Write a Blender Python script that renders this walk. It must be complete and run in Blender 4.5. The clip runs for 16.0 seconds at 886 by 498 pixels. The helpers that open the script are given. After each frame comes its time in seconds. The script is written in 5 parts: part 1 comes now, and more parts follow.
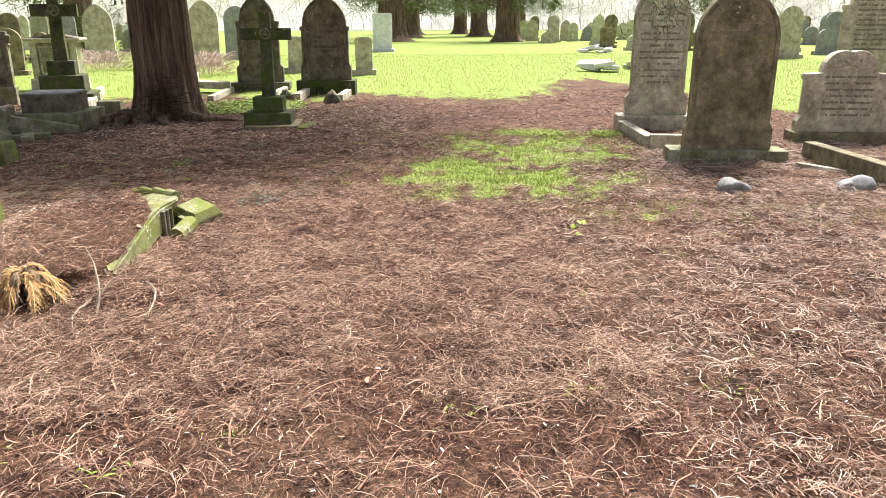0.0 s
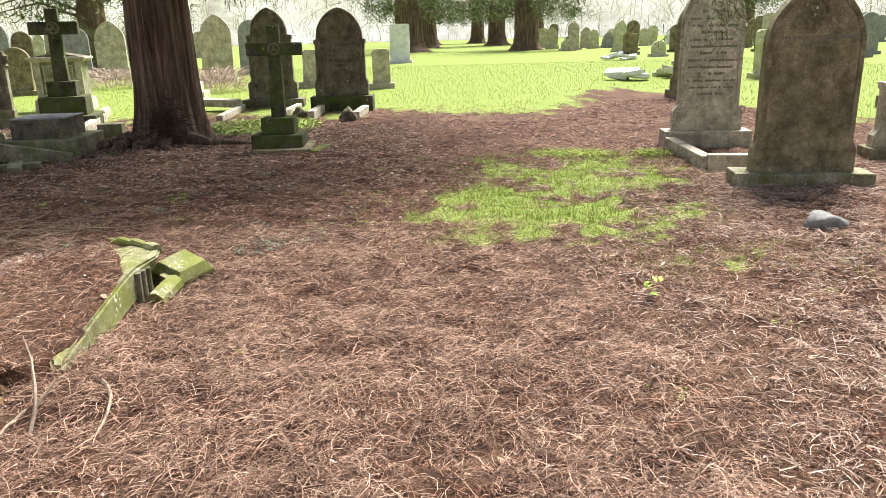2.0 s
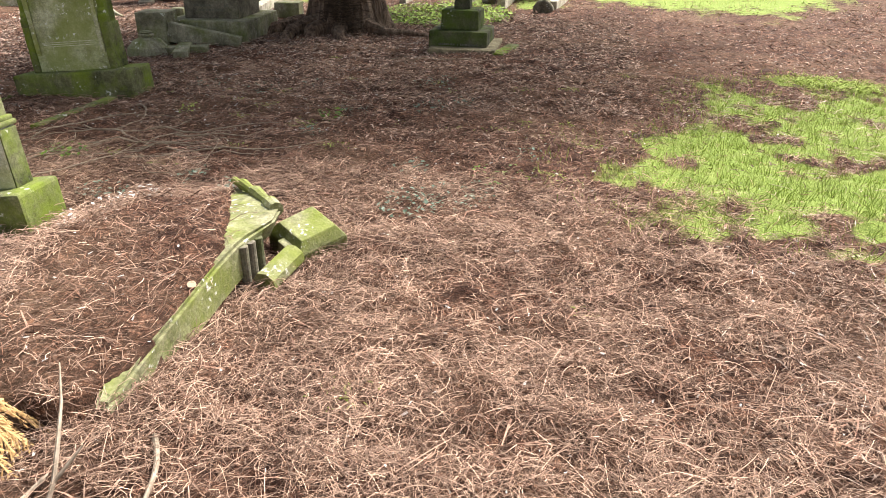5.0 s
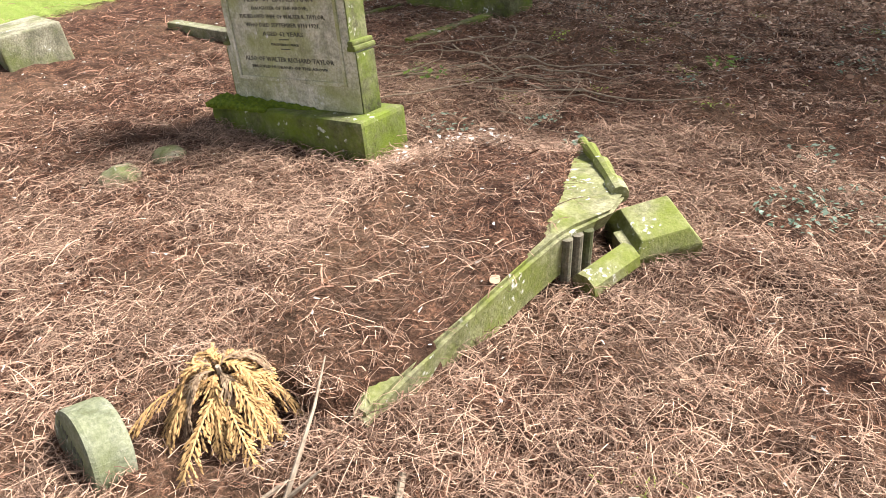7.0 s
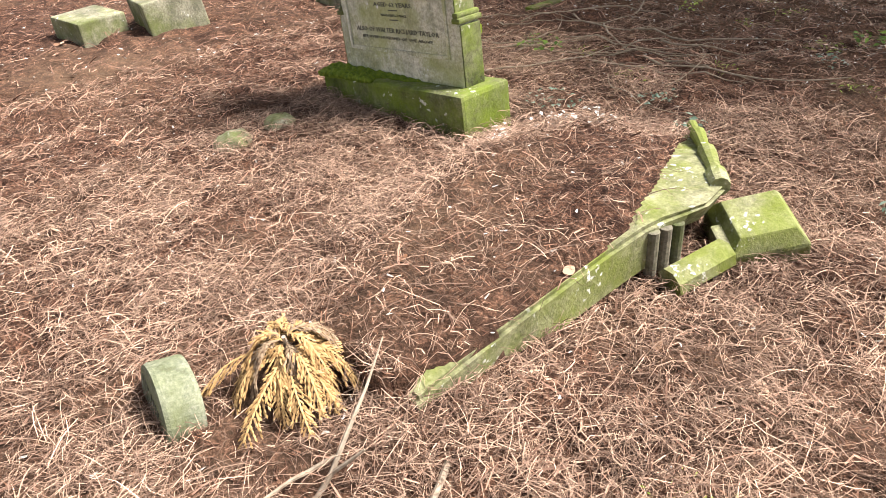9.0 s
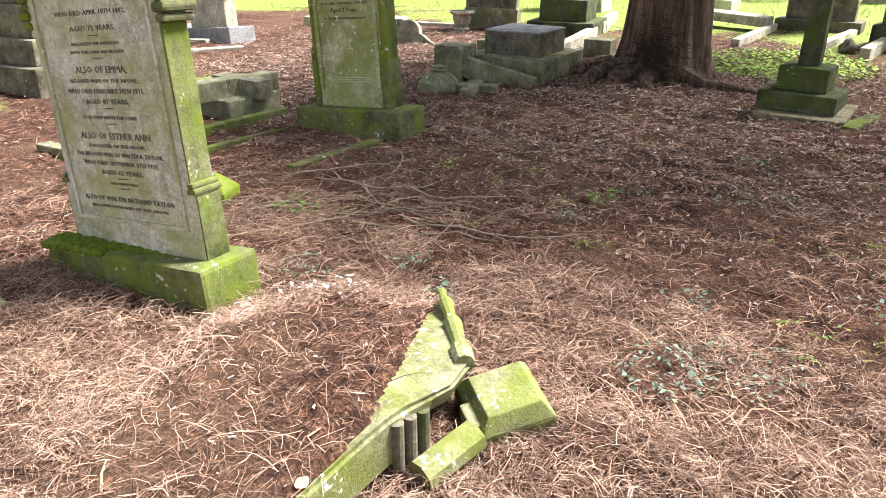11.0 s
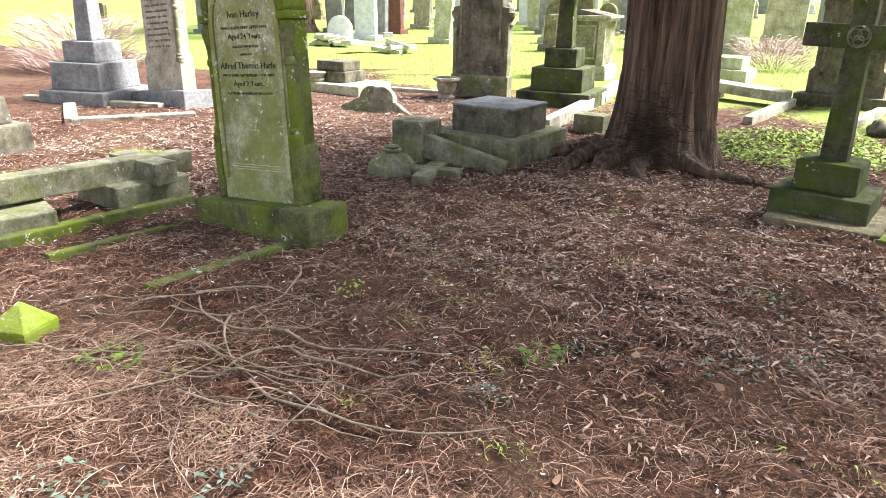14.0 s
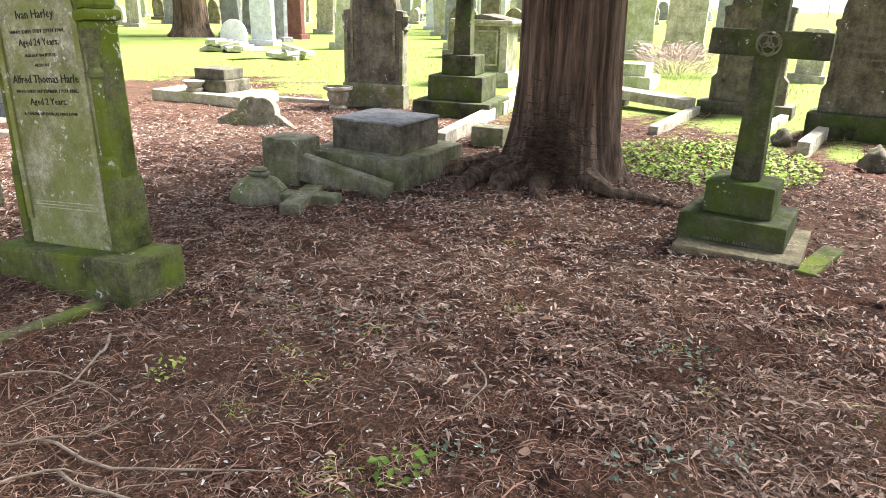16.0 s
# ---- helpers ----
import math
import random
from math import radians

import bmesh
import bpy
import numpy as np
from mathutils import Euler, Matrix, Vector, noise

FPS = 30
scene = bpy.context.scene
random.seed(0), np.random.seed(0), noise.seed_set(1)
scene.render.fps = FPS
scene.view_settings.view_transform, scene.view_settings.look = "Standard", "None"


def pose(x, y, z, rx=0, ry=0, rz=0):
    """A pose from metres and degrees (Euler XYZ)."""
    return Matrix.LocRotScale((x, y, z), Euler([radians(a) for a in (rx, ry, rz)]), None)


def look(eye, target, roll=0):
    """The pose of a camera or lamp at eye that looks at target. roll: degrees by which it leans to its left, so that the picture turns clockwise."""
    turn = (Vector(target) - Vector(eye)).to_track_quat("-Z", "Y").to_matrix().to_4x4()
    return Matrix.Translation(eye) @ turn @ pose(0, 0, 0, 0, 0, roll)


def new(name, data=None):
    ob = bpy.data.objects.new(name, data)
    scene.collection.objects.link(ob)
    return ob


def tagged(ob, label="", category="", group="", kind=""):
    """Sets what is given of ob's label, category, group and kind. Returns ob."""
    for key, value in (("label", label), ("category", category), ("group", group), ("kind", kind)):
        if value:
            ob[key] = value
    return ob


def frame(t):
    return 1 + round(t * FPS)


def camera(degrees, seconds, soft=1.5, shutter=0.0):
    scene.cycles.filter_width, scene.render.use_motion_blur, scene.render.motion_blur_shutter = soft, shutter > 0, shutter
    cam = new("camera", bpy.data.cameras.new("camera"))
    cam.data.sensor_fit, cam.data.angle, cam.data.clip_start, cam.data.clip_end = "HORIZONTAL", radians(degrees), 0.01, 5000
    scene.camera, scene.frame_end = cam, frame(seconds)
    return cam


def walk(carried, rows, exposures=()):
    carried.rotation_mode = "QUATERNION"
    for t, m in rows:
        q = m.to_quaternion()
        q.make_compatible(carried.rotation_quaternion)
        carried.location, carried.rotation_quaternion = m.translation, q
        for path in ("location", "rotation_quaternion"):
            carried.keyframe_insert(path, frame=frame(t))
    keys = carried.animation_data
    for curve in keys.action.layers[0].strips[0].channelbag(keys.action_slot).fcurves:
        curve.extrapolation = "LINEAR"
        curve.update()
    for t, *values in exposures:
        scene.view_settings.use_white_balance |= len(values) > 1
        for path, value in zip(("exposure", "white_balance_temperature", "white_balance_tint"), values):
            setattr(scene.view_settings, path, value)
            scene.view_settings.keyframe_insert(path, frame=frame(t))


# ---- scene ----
cam = camera(63.0, 16.0, 0.8)
EXPOSURES = [(0.0, 1.55, 6400, 12), (3.2, 1.4, 6400, 12), (5.3, 1.55, 6400, 11), (8.2, 1.47, 6400, 11), (10.4, 1.75, 6400, 11), (11.2, 1.85, 6150, 12), (12.4, 1.45, 6100, 12), (13.5, 2.05, 6100, 13), (16.0, 2.2, 6100, 13)]
PATH = [
    (0, (0.279, -0.017, 1.287), (0.418, 1.889, 0.697), -0.2),
    (0.5, (0.193, 0.253, 1.293), (0.356, 2.162, 0.72), -0.8),
    (1, (0.214, 0.451, 1.291), (0.426, 2.356, 0.719), -1.3),
    (1.5, (0.249, 0.718, 1.299), (0.413, 2.628, 0.73), -1.3),
    (2, (0.242, 0.93, 1.3), (0.329, 2.847, 0.734), -1.4),
    (2.5, (0.247, 1.19, 1.319), (0.328, 3.107, 0.756), -1.3),
    (3, (0.302, 1.391, 1.315), (0.38, 3.309, 0.754), -1.5),
    (3.2, (0.339, 1.481, 1.327), (0.411, 3.4, 0.765), -1.6),
    (5.3, (0.133, 2.288, 1.406), (-0.446, 3.971, 0.493), 0.5),
    (5.5, (0.144, 2.385, 1.413), (-0.586, 3.998, 0.485), 0.7),
    (6, (0.119, 2.538, 1.399), (-0.845, 4.011, 0.449), -0.1),
    (6.5, (0.002, 2.681, 1.376), (-1.072, 4.034, 0.368), -1.3),
    (7, (-0.11, 2.773, 1.365), (-1.267, 4.025, 0.32), -2.1),
    (7.5, (-0.108, 2.831, 1.364), (-1.333, 3.983, 0.282), -2.3),
    (8, (-0.052, 2.892, 1.375), (-1.401, 3.872, 0.271), -4.4),
    (8.2, (-0.034, 2.908, 1.379), (-1.413, 3.84, 0.27), -5.2),
    (10.3, (-0.073, 2.981, 1.427), (-1.266, 4.249, 0.444), -2.5),
    (10.5, (-0.08, 3.021, 1.438), (-1.185, 4.408, 0.514), -0.9),
    (11, (-0.063, 3.249, 1.441), (-1.164, 4.708, 0.629), 0.0),
    (11.5, (-0.044, 3.468, 1.458), (-1.156, 4.949, 0.702), 0.5),
    (12, (-0.131, 3.671, 1.44), (-1.216, 5.185, 0.713), 1.0),
    (12.5, (-0.228, 3.875, 1.458), (-1.284, 5.421, 0.753), 0.3),
    (13, (-0.246, 4.127, 1.438), (-1.344, 5.653, 0.754), 0.5),
    (13.5, (-0.271, 4.348, 1.446), (-1.465, 5.8, 0.764), 1.8),
    (14, (-0.367, 4.585, 1.429), (-1.543, 6.056, 0.755), 1.0),
    (14.5, (-0.42, 4.755, 1.426), (-1.53, 6.278, 0.756), 0.2),
    (15, (-0.437, 4.955, 1.426), (-1.503, 6.509, 0.756), 0.6),
    (15.5, (-0.459, 5.139, 1.415), (-1.49, 6.717, 0.746), 1.2),
    (16, (-0.594, 5.342, 1.399), (-1.592, 6.945, 0.742), 1.5),
]
walk(cam, [(t, look(eye, target, roll)) for t, eye, target, roll in PATH], EXPOSURES)


# ---- world and light ----
SUN_EL, SUN_AZ = 54.0, 58.0  # degrees; azimuth from +x towards +y
world = bpy.data.worlds.new("sky")
scene.world = world
world.use_nodes = True
wn = world.node_tree.nodes
sky = wn.new("ShaderNodeTexSky")
sky.sky_type, sky.sun_disc = "NISHITA", False
sky.sun_elevation, sky.sun_rotation = radians(SUN_EL), radians(90 - SUN_AZ)
sky.air_density, sky.dust_density, sky.ozone_density = 1.0, 2.5, 1.0
wn["Background"].inputs["Strength"].default_value = 0.068
overcast = wn.new("ShaderNodeHueSaturation")
overcast.inputs["Saturation"].default_value = 0.4
world.node_tree.links.new(sky.outputs["Color"], overcast.inputs["Color"])
world.node_tree.links.new(overcast.outputs["Color"], wn["Background"].inputs["Color"])
sun = new("sun", bpy.data.lights.new("sun", "SUN"))
sun.data.energy, sun.data.angle, sun.data.color = 5.0, radians(20), (1.0, 0.95, 0.88)
sa, se = radians(SUN_AZ), radians(SUN_EL)
sun.matrix_world = look((0, 0, 0), (-math.cos(sa) * math.cos(se), -math.sin(sa) * math.cos(se), -math.sin(se)))


# ---- materials ----
def mat(name):
    m = bpy.data.materials.new(name)
    m.use_nodes = True
    nt = m.node_tree
    nt.nodes["Principled BSDF"].inputs["Specular IOR Level"].default_value = 0.15
    return m, nt, nt.nodes["Principled BSDF"]


def node(nt, kind, **inputs):
    n = nt.nodes.new("ShaderNode" + kind)
    for key, value in inputs.items():
        n.inputs[key.replace("_", " ")].default_value = value
    return n


def ramp(nt, source, stops):
    r = nt.nodes.new("ShaderNodeValToRGB")
    while len(r.color_ramp.elements) < len(stops):
        r.color_ramp.elements.new(0.5)
    for e, (p, c) in zip(r.color_ramp.elements, stops):
        e.position = p
        e.color = (*c, 1) if len(c) == 3 else c
    nt.links.new(source, r.inputs["Fac"])
    return r.outputs["Color"]


def grey(v):
    return (v, v, v)


def blend(nt, fac, a, b, kind="MIX"):
    m = nt.nodes.new("ShaderNodeMix")
    m.data_type, m.blend_type = "RGBA", kind
    for socket, value in ((m.inputs["Factor"], fac), (m.inputs["A"], a), (m.inputs["B"], b)):
        if isinstance(value, bpy.types.NodeSocket):
            nt.links.new(value, socket)
        elif isinstance(value, tuple):
            socket.default_value = (*value, 1)
        else:
            socket.default_value = value
    return m.outputs["Result"]


def coords(nt, kind="Object", scale=(1, 1, 1)):
    tc = nt.nodes.new("ShaderNodeTexCoord")
    mp = nt.nodes.new("ShaderNodeMapping")
    mp.inputs["Scale"].default_value = scale
    nt.links.new(tc.outputs[kind], mp.inputs["Vector"])
    return mp.outputs["Vector"]


def noise_tex(nt, vec, scale, detail=6.0, rough=0.6):
    n = node(nt, "TexNoise", Scale=scale, Detail=detail, Roughness=rough)
    nt.links.new(vec, n.inputs["Vector"])
    return n.outputs["Fac"]


def bump(nt, bsdf, height, strength=0.4, distance=0.01):
    b = node(nt, "Bump", Strength=strength, Distance=distance)
    nt.links.new(height, b.inputs["Height"])
    nt.links.new(b.outputs["Normal"], bsdf.inputs["Normal"])


def stone(name, base, dark, moss=0.4, lichen=0.3, algae=(0.11, 0.15, 0.025), streak=0.5):
    """Weathered stone: grain, large stains, dark runs, green algae and pale lichen spots."""
    m, nt, bsdf = mat(name)
    vec = coords(nt, "Object")
    seed = nt.nodes.new("ShaderNodeObjectInfo")
    shift = nt.nodes.new("ShaderNodeVectorMath")
    shift.operation = "ADD"
    nt.links.new(vec, shift.inputs[0])
    sc = nt.nodes.new("ShaderNodeMath")
    sc.operation = "MULTIPLY"
    sc.inputs[1].default_value = 9.0
    nt.links.new(seed.outputs["Random"], sc.inputs[0])
    nt.links.new(sc.outputs["Value"], shift.inputs[1])
    vec = shift.outputs["Vector"]
    grain = noise_tex(nt, vec, 90, 4, 0.7)
    stain = noise_tex(nt, vec, 5, 6, 0.65)
    mp = nt.nodes.new("ShaderNodeMapping")
    mp.inputs["Scale"].default_value = (14, 14, 1.1)
    nt.links.new(vec, mp.inputs["Vector"])
    runs = noise_tex(nt, mp.outputs["Vector"], 1.0, 4, 0.6)
    col = ramp(nt, stain, [(0.3, dark), (0.62, base)])
    col = blend(nt, ramp(nt, runs, [(0.45, grey(0)), (0.75, grey(streak))]), col, dark)
    mottle = noise_tex(nt, vec, 24, 8, 0.75)
    col = blend(nt, 0.35, col, ramp(nt, mottle, [(0.36, grey(0.12)), (0.64, grey(0.88))]), "OVERLAY")
    col = blend(nt, 0.45, col, ramp(nt, grain, [(0.35, grey(0.2)), (0.65, grey(0.8))]), "OVERLAY")
    green = noise_tex(nt, vec, 3.2, 7, 0.7)
    col = blend(nt, ramp(nt, green, [(0.62 - 0.3 * moss, grey(0)), (0.86 - 0.36 * moss, grey(0.2 + 0.7 * moss))]), col, algae)
    blot = noise_tex(nt, vec, 42, 3, 0.55)
    patch = noise_tex(nt, vec, 6.5, 4)
    spots = nt.nodes.new("ShaderNodeMath")
    spots.operation = "MULTIPLY"
    nt.links.new(ramp(nt, blot, [(0.58, grey(0)), (0.63, grey(1))]), spots.inputs[0])
    nt.links.new(ramp(nt, patch, [(0.72 - 0.25 * lichen, grey(0)), (0.8 - 0.25 * lichen, grey(1))]), spots.inputs[1])
    col = blend(nt, spots.outputs["Value"], col, (0.62, 0.62, 0.56))
    nt.links.new(col, bsdf.inputs["Base Color"])
    bsdf.inputs["Roughness"].default_value = 0.9
    rough = blend(nt, 0.5, grain, mottle)
    bump(nt, bsdf, rough, 0.55, 0.012)
    return m


def plain(name, a, b, scale=20.0, rough=0.85, strength=0.3, island=False, kind="Object", skew=0.5):
    """A matt surface that varies between two colours, by noise and, for strewn pieces, piece by piece."""
    m, nt, bsdf = mat(name)
    vec = coords(nt, kind)
    n = noise_tex(nt, vec, scale)
    col = ramp(nt, n, [(0.3, a), (0.7, b)])
    if island:
        g = nt.nodes.new("ShaderNodeNewGeometry")
        col = blend(nt, 0.75, col, ramp(nt, g.outputs["Random Per Island"], [(0.0, a), (0.5, tuple(p + skew * (q - p) for p, q in zip(a, b))), (1.0, b)]))
    nt.links.new(col, bsdf.inputs["Base Color"])
    bsdf.inputs["Roughness"].default_value = rough
    bump(nt, bsdf, n, strength, 0.005)
    return m


STONE_DARK = stone("dark_sandstone", (0.26, 0.225, 0.14), (0.075, 0.065, 0.04), 0.25, 0.35)
STONE_BUFF = stone("buff_sandstone", (0.52, 0.48, 0.38), (0.22, 0.2, 0.15), 0.35, 0.5)
STONE_PALE = stone("pale_limestone", (0.6, 0.585, 0.49), (0.29, 0.29, 0.19), 0.68, 0.5, (0.3, 0.325, 0.1))
STONE_GREEN = stone("mossy_sandstone", (0.5, 0.49, 0.36), (0.16, 0.16, 0.08), 0.8, 0.7, (0.21, 0.235, 0.035))
STONE_MOSS = stone("green_algae_stone", (0.17, 0.17, 0.09), (0.03, 0.034, 0.014), 0.75, 0.6, (0.14, 0.195, 0.008))
STONE_CROSS = stone("dark_green_stone", (0.11, 0.105, 0.07), (0.016, 0.017, 0.01), 0.66, 0.4, (0.065, 0.105, 0.006))
STONE_OLD = stone("old_mossy_stone", (0.32, 0.3, 0.22), (0.085, 0.082, 0.05), 0.6, 0.55, (0.12, 0.15, 0.02))
STONE_DEEP = stone("deep_dark_stone", (0.19, 0.17, 0.125), (0.04, 0.036, 0.028), 0.35, 0.4)
STONE_GREY = stone("grey_granite", (0.3, 0.3, 0.295), (0.16, 0.16, 0.16), 0.15, 0.2)
STONE_RED = stone("red_granite", (0.24, 0.11, 0.09), (0.15, 0.07, 0.06), 0.0, 0.0)
STONE_WHITE = stone("white_marble", (0.72, 0.73, 0.74), (0.5, 0.51, 0.52), 0.08, 0.0, streak=0.2)
LETTER = plain("lead_lettering", (0.06, 0.06, 0.045), (0.17, 0.165, 0.13), 18)
WORN = plain("worn_lettering", (0.11, 0.105, 0.08), (0.2, 0.19, 0.15), 60)
MOSS = plain("cushion_moss", (0.05, 0.085, 0.008), (0.16, 0.2, 0.02), 60, 0.95, 1.0)
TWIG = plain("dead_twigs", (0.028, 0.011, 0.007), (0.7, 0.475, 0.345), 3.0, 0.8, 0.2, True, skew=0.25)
CHAFF = plain("needle_chaff", (0.03, 0.012, 0.008), (0.34, 0.185, 0.12), 3.0, 0.85, 0.2, True, skew=0.3)
# Darker copy of the dead twigs, with tree shade painted into the colour.
SHADETWIG = plain("twigs_shade_painted", (0.03, 0.013, 0.009), (0.52, 0.31, 0.22), 3.0, 0.85, 0.2, True, skew=0.33)
STRAW = plain("dry_conifer_spray", (0.2, 0.105, 0.04), (0.56, 0.37, 0.165), 9.0, 0.85, 0.2, True)
BRANCH = plain("bare_branch", (0.16, 0.12, 0.085), (0.4, 0.33, 0.25), 30.0)
FLAKE = plain("pale_flakes", (0.3, 0.27, 0.23), (0.75, 0.74, 0.71), 9.0, 0.8, 0.1, True)
GRASS = plain("grass_blades", (0.13, 0.2, 0.018), (0.4, 0.475, 0.115), 1.3, 0.75, 0.1, True)
LAWN = plain("mown_grass", (0.16, 0.24, 0.035), (0.44, 0.52, 0.14), 1.3, 0.75, 0.1, True)
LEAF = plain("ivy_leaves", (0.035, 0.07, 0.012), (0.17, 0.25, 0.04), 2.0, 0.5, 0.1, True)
BLUELEAF = plain("grey_green_leaves", (0.045, 0.08, 0.05), (0.21, 0.27, 0.21), 2.0, 0.55, 0.1, True)
NEEDLE = plain("conifer_needles", (0.02, 0.04, 0.01), (0.16, 0.2, 0.05), 2.0, 0.7, 0.1, True)
BROWNLEAF = plain("dead_leaves", (0.18, 0.085, 0.045), (0.5, 0.34, 0.24), 5.0, 0.8, 0.2, True)
WHITEBITS = plain("white_plastic", (0.55, 0.56, 0.6), (0.8, 0.8, 0.82), 9.0, 0.5, 0.1)
PINKTWIG = plain("pale_dead_stems", (0.32, 0.22, 0.18), (0.62, 0.5, 0.45), 4.0, 0.85, 0.1, True)
# Twig colour paled to paint in the haze of distance.
HAZETWIG = plain("haze_painted_twigs", (0.3, 0.27, 0.23), (0.55, 0.52, 0.46), 0.3, 0.9, 0.1, True)


def bark_material():
    m, nt, bsdf = mat("fibrous_red_bark")
    vec = coords(nt, "Object", (16, 16, 0.8))
    fibre = noise_tex(nt, vec, 1.0, 8, 0.7)
    fine = noise_tex(nt, coords(nt, "Object", (70, 70, 4)), 1.0, 5, 0.7)
    big = noise_tex(nt, coords(nt, "Object"), 2.0, 4)
    col = ramp(nt, fibre, [(0.34, (0.018, 0.012, 0.009)), (0.52, (0.15, 0.1, 0.07)), (0.76, (0.36, 0.26, 0.185))])
    col = blend(nt, ramp(nt, big, [(0.45, grey(0)), (0.7, grey(0.6))]), col, (0.17, 0.135, 0.1))
    col = blend(nt, 0.4, col, ramp(nt, fine, [(0.3, grey(0.2)), (0.7, grey(0.8))]), "OVERLAY")
    nt.links.new(col, bsdf.inputs["Base Color"])
    bsdf.inputs["Roughness"].default_value = 0.92
    bump(nt, bsdf, blend(nt, 0.35, fibre, fine), 1.0, 0.06)
    return m


BARK = bark_material()


def ground_material():
    """Brown conifer litter, with turf where the grass attribute says that it grows."""
    m, nt, bsdf = mat("litter_and_turf")
    vec = coords(nt, "Object")
    big = noise_tex(nt, vec, 0.9, 5, 0.6)
    mid = noise_tex(nt, vec, 9.0, 6, 0.7)
    fine = noise_tex(nt, vec, 95.0, 5, 0.75)
    litter = ramp(nt, fine, [(0.34, (0.018, 0.008, 0.005)), (0.52, (0.1, 0.048, 0.03)), (0.72, (0.34, 0.19, 0.12))])
    speck = noise_tex(nt, vec, 34.0, 6, 0.8)
    litter = blend(nt, 0.8, litter, ramp(nt, speck, [(0.38, grey(0.08)), (0.5, grey(0.4)), (0.62, grey(0.92))]), "OVERLAY")
    litter = blend(nt, ramp(nt, mid, [(0.38, grey(0.85)), (0.56, grey(0))]), litter, (0.022, 0.01, 0.007))
    litter = blend(nt, ramp(nt, big, [(0.45, grey(0)), (0.7, grey(0.35))]), litter, (0.24, 0.16, 0.1))
    turf = ramp(nt, fine, [(0.3, (0.085, 0.135, 0.018)), (0.55, (0.205, 0.275, 0.055)), (0.75, (0.375, 0.43, 0.15))])
    turf = blend(nt, ramp(nt, mid, [(0.5, grey(0)), (0.75, grey(0.5))]), turf, (0.3, 0.32, 0.11))
    at = nt.nodes.new("ShaderNodeAttribute")
    at.attribute_name = "grass"
    mix = nt.nodes.new("ShaderNodeMath")
    mix.operation = "MULTIPLY_ADD"
    nt.links.new(mid, mix.inputs[0])
    mix.inputs[1].default_value = 0.8
    nt.links.new(at.outputs["Fac"], mix.inputs[2])
    fac = ramp(nt, mix.outputs["Value"], [(0.8, grey(0)), (1.0, grey(0.9))])
    nt.links.new(blend(nt, fac, litter, turf), bsdf.inputs["Base Color"])
    bsdf.inputs["Roughness"].default_value = 0.95
    bump(nt, bsdf, blend(nt, 0.5, fine, speck), 1.0, 0.018)
    return m


# ---- mesh helpers ----
def part(name, bm, material, parent=None, label=""):
    """Links a bmesh as one mesh object, under a thing or under a part."""
    me = bpy.data.meshes.new(name)
    bm.to_mesh(me)
    bm.free()
    me.materials.append(material)
    ob = new(name, me)
    if parent is not None:
        ob.parent = parent
    return tagged(ob, label)


def thing(name, place, label, category, group="", rz=0.0, lean=(0.0, 0.0)):
    ob = new(name)
    x, y = place[:2]
    z = place[2] if len(place) > 2 else gz(x, y)
    ob.matrix_world = pose(x, y, z, lean[0], lean[1], rz)
    return tagged(ob, label, category, group)


def worn(bm, amount=0.004, scale=5.0, seed=0.0):
    for v in bm.verts:
        v.co += noise.noise_vector(v.co * scale + Vector((seed, seed, 0))) * amount
    return bm


def box(sx, sy, sz, at=(0, 0, 0), bev=0.012, taper=1.0, cuts=0, seed=0.0):
    """A block whose bottom centre stands at the given point, with worn, rounded edges."""
    bm = bmesh.new()
    bmesh.ops.create_cube(bm, size=1.0)
    for v in bm.verts:
        k = taper if v.co.z > 0 else 1.0
        v.co = Vector((v.co.x * sx * k, v.co.y * sy * k, (v.co.z + 0.5) * sz))
    if bev > 0:
        bmesh.ops.bevel(bm, geom=bm.edges[:], offset=min(bev, 0.4 * min(sx, sy, sz)), segments=2, profile=0.6, affect="EDGES")
    if cuts:
        bmesh.ops.subdivide_edges(bm, edges=[e for e in bm.edges if e.calc_length() > 0.12], cuts=cuts, use_grid_fill=True)
    worn(bm, 0.003, 6.0, seed + sx * 3.1)
    bmesh.ops.translate(bm, verts=bm.verts, vec=at)
    return bm


def merge(*meshes):
    out = bmesh.new()
    for bm in meshes:
        me = bpy.data.meshes.new("tmp")
        bm.to_mesh(me)
        bm.free()
        out.from_mesh(me)
        bpy.data.meshes.remove(me)
    return out


def turned(bm, m):
    bmesh.ops.transform(bm, matrix=m, verts=bm.verts)
    return bm


def arch(w, spring, top, steps=9):
    """Points of a round or pointed arch from the right spring over the crown to the left spring."""
    rise = max(top - spring, 0.02)
    c = (rise * rise - w * w / 4) / w
    r = w / 2 + c
    end = math.atan2(rise, c) if r else 0
    right = [(-c + r * math.cos(end * i / steps), spring + r * math.sin(end * i / steps)) for i in range(steps + 1)]
    return right + [(-x, z) for x, z in reversed(right[:-1])]


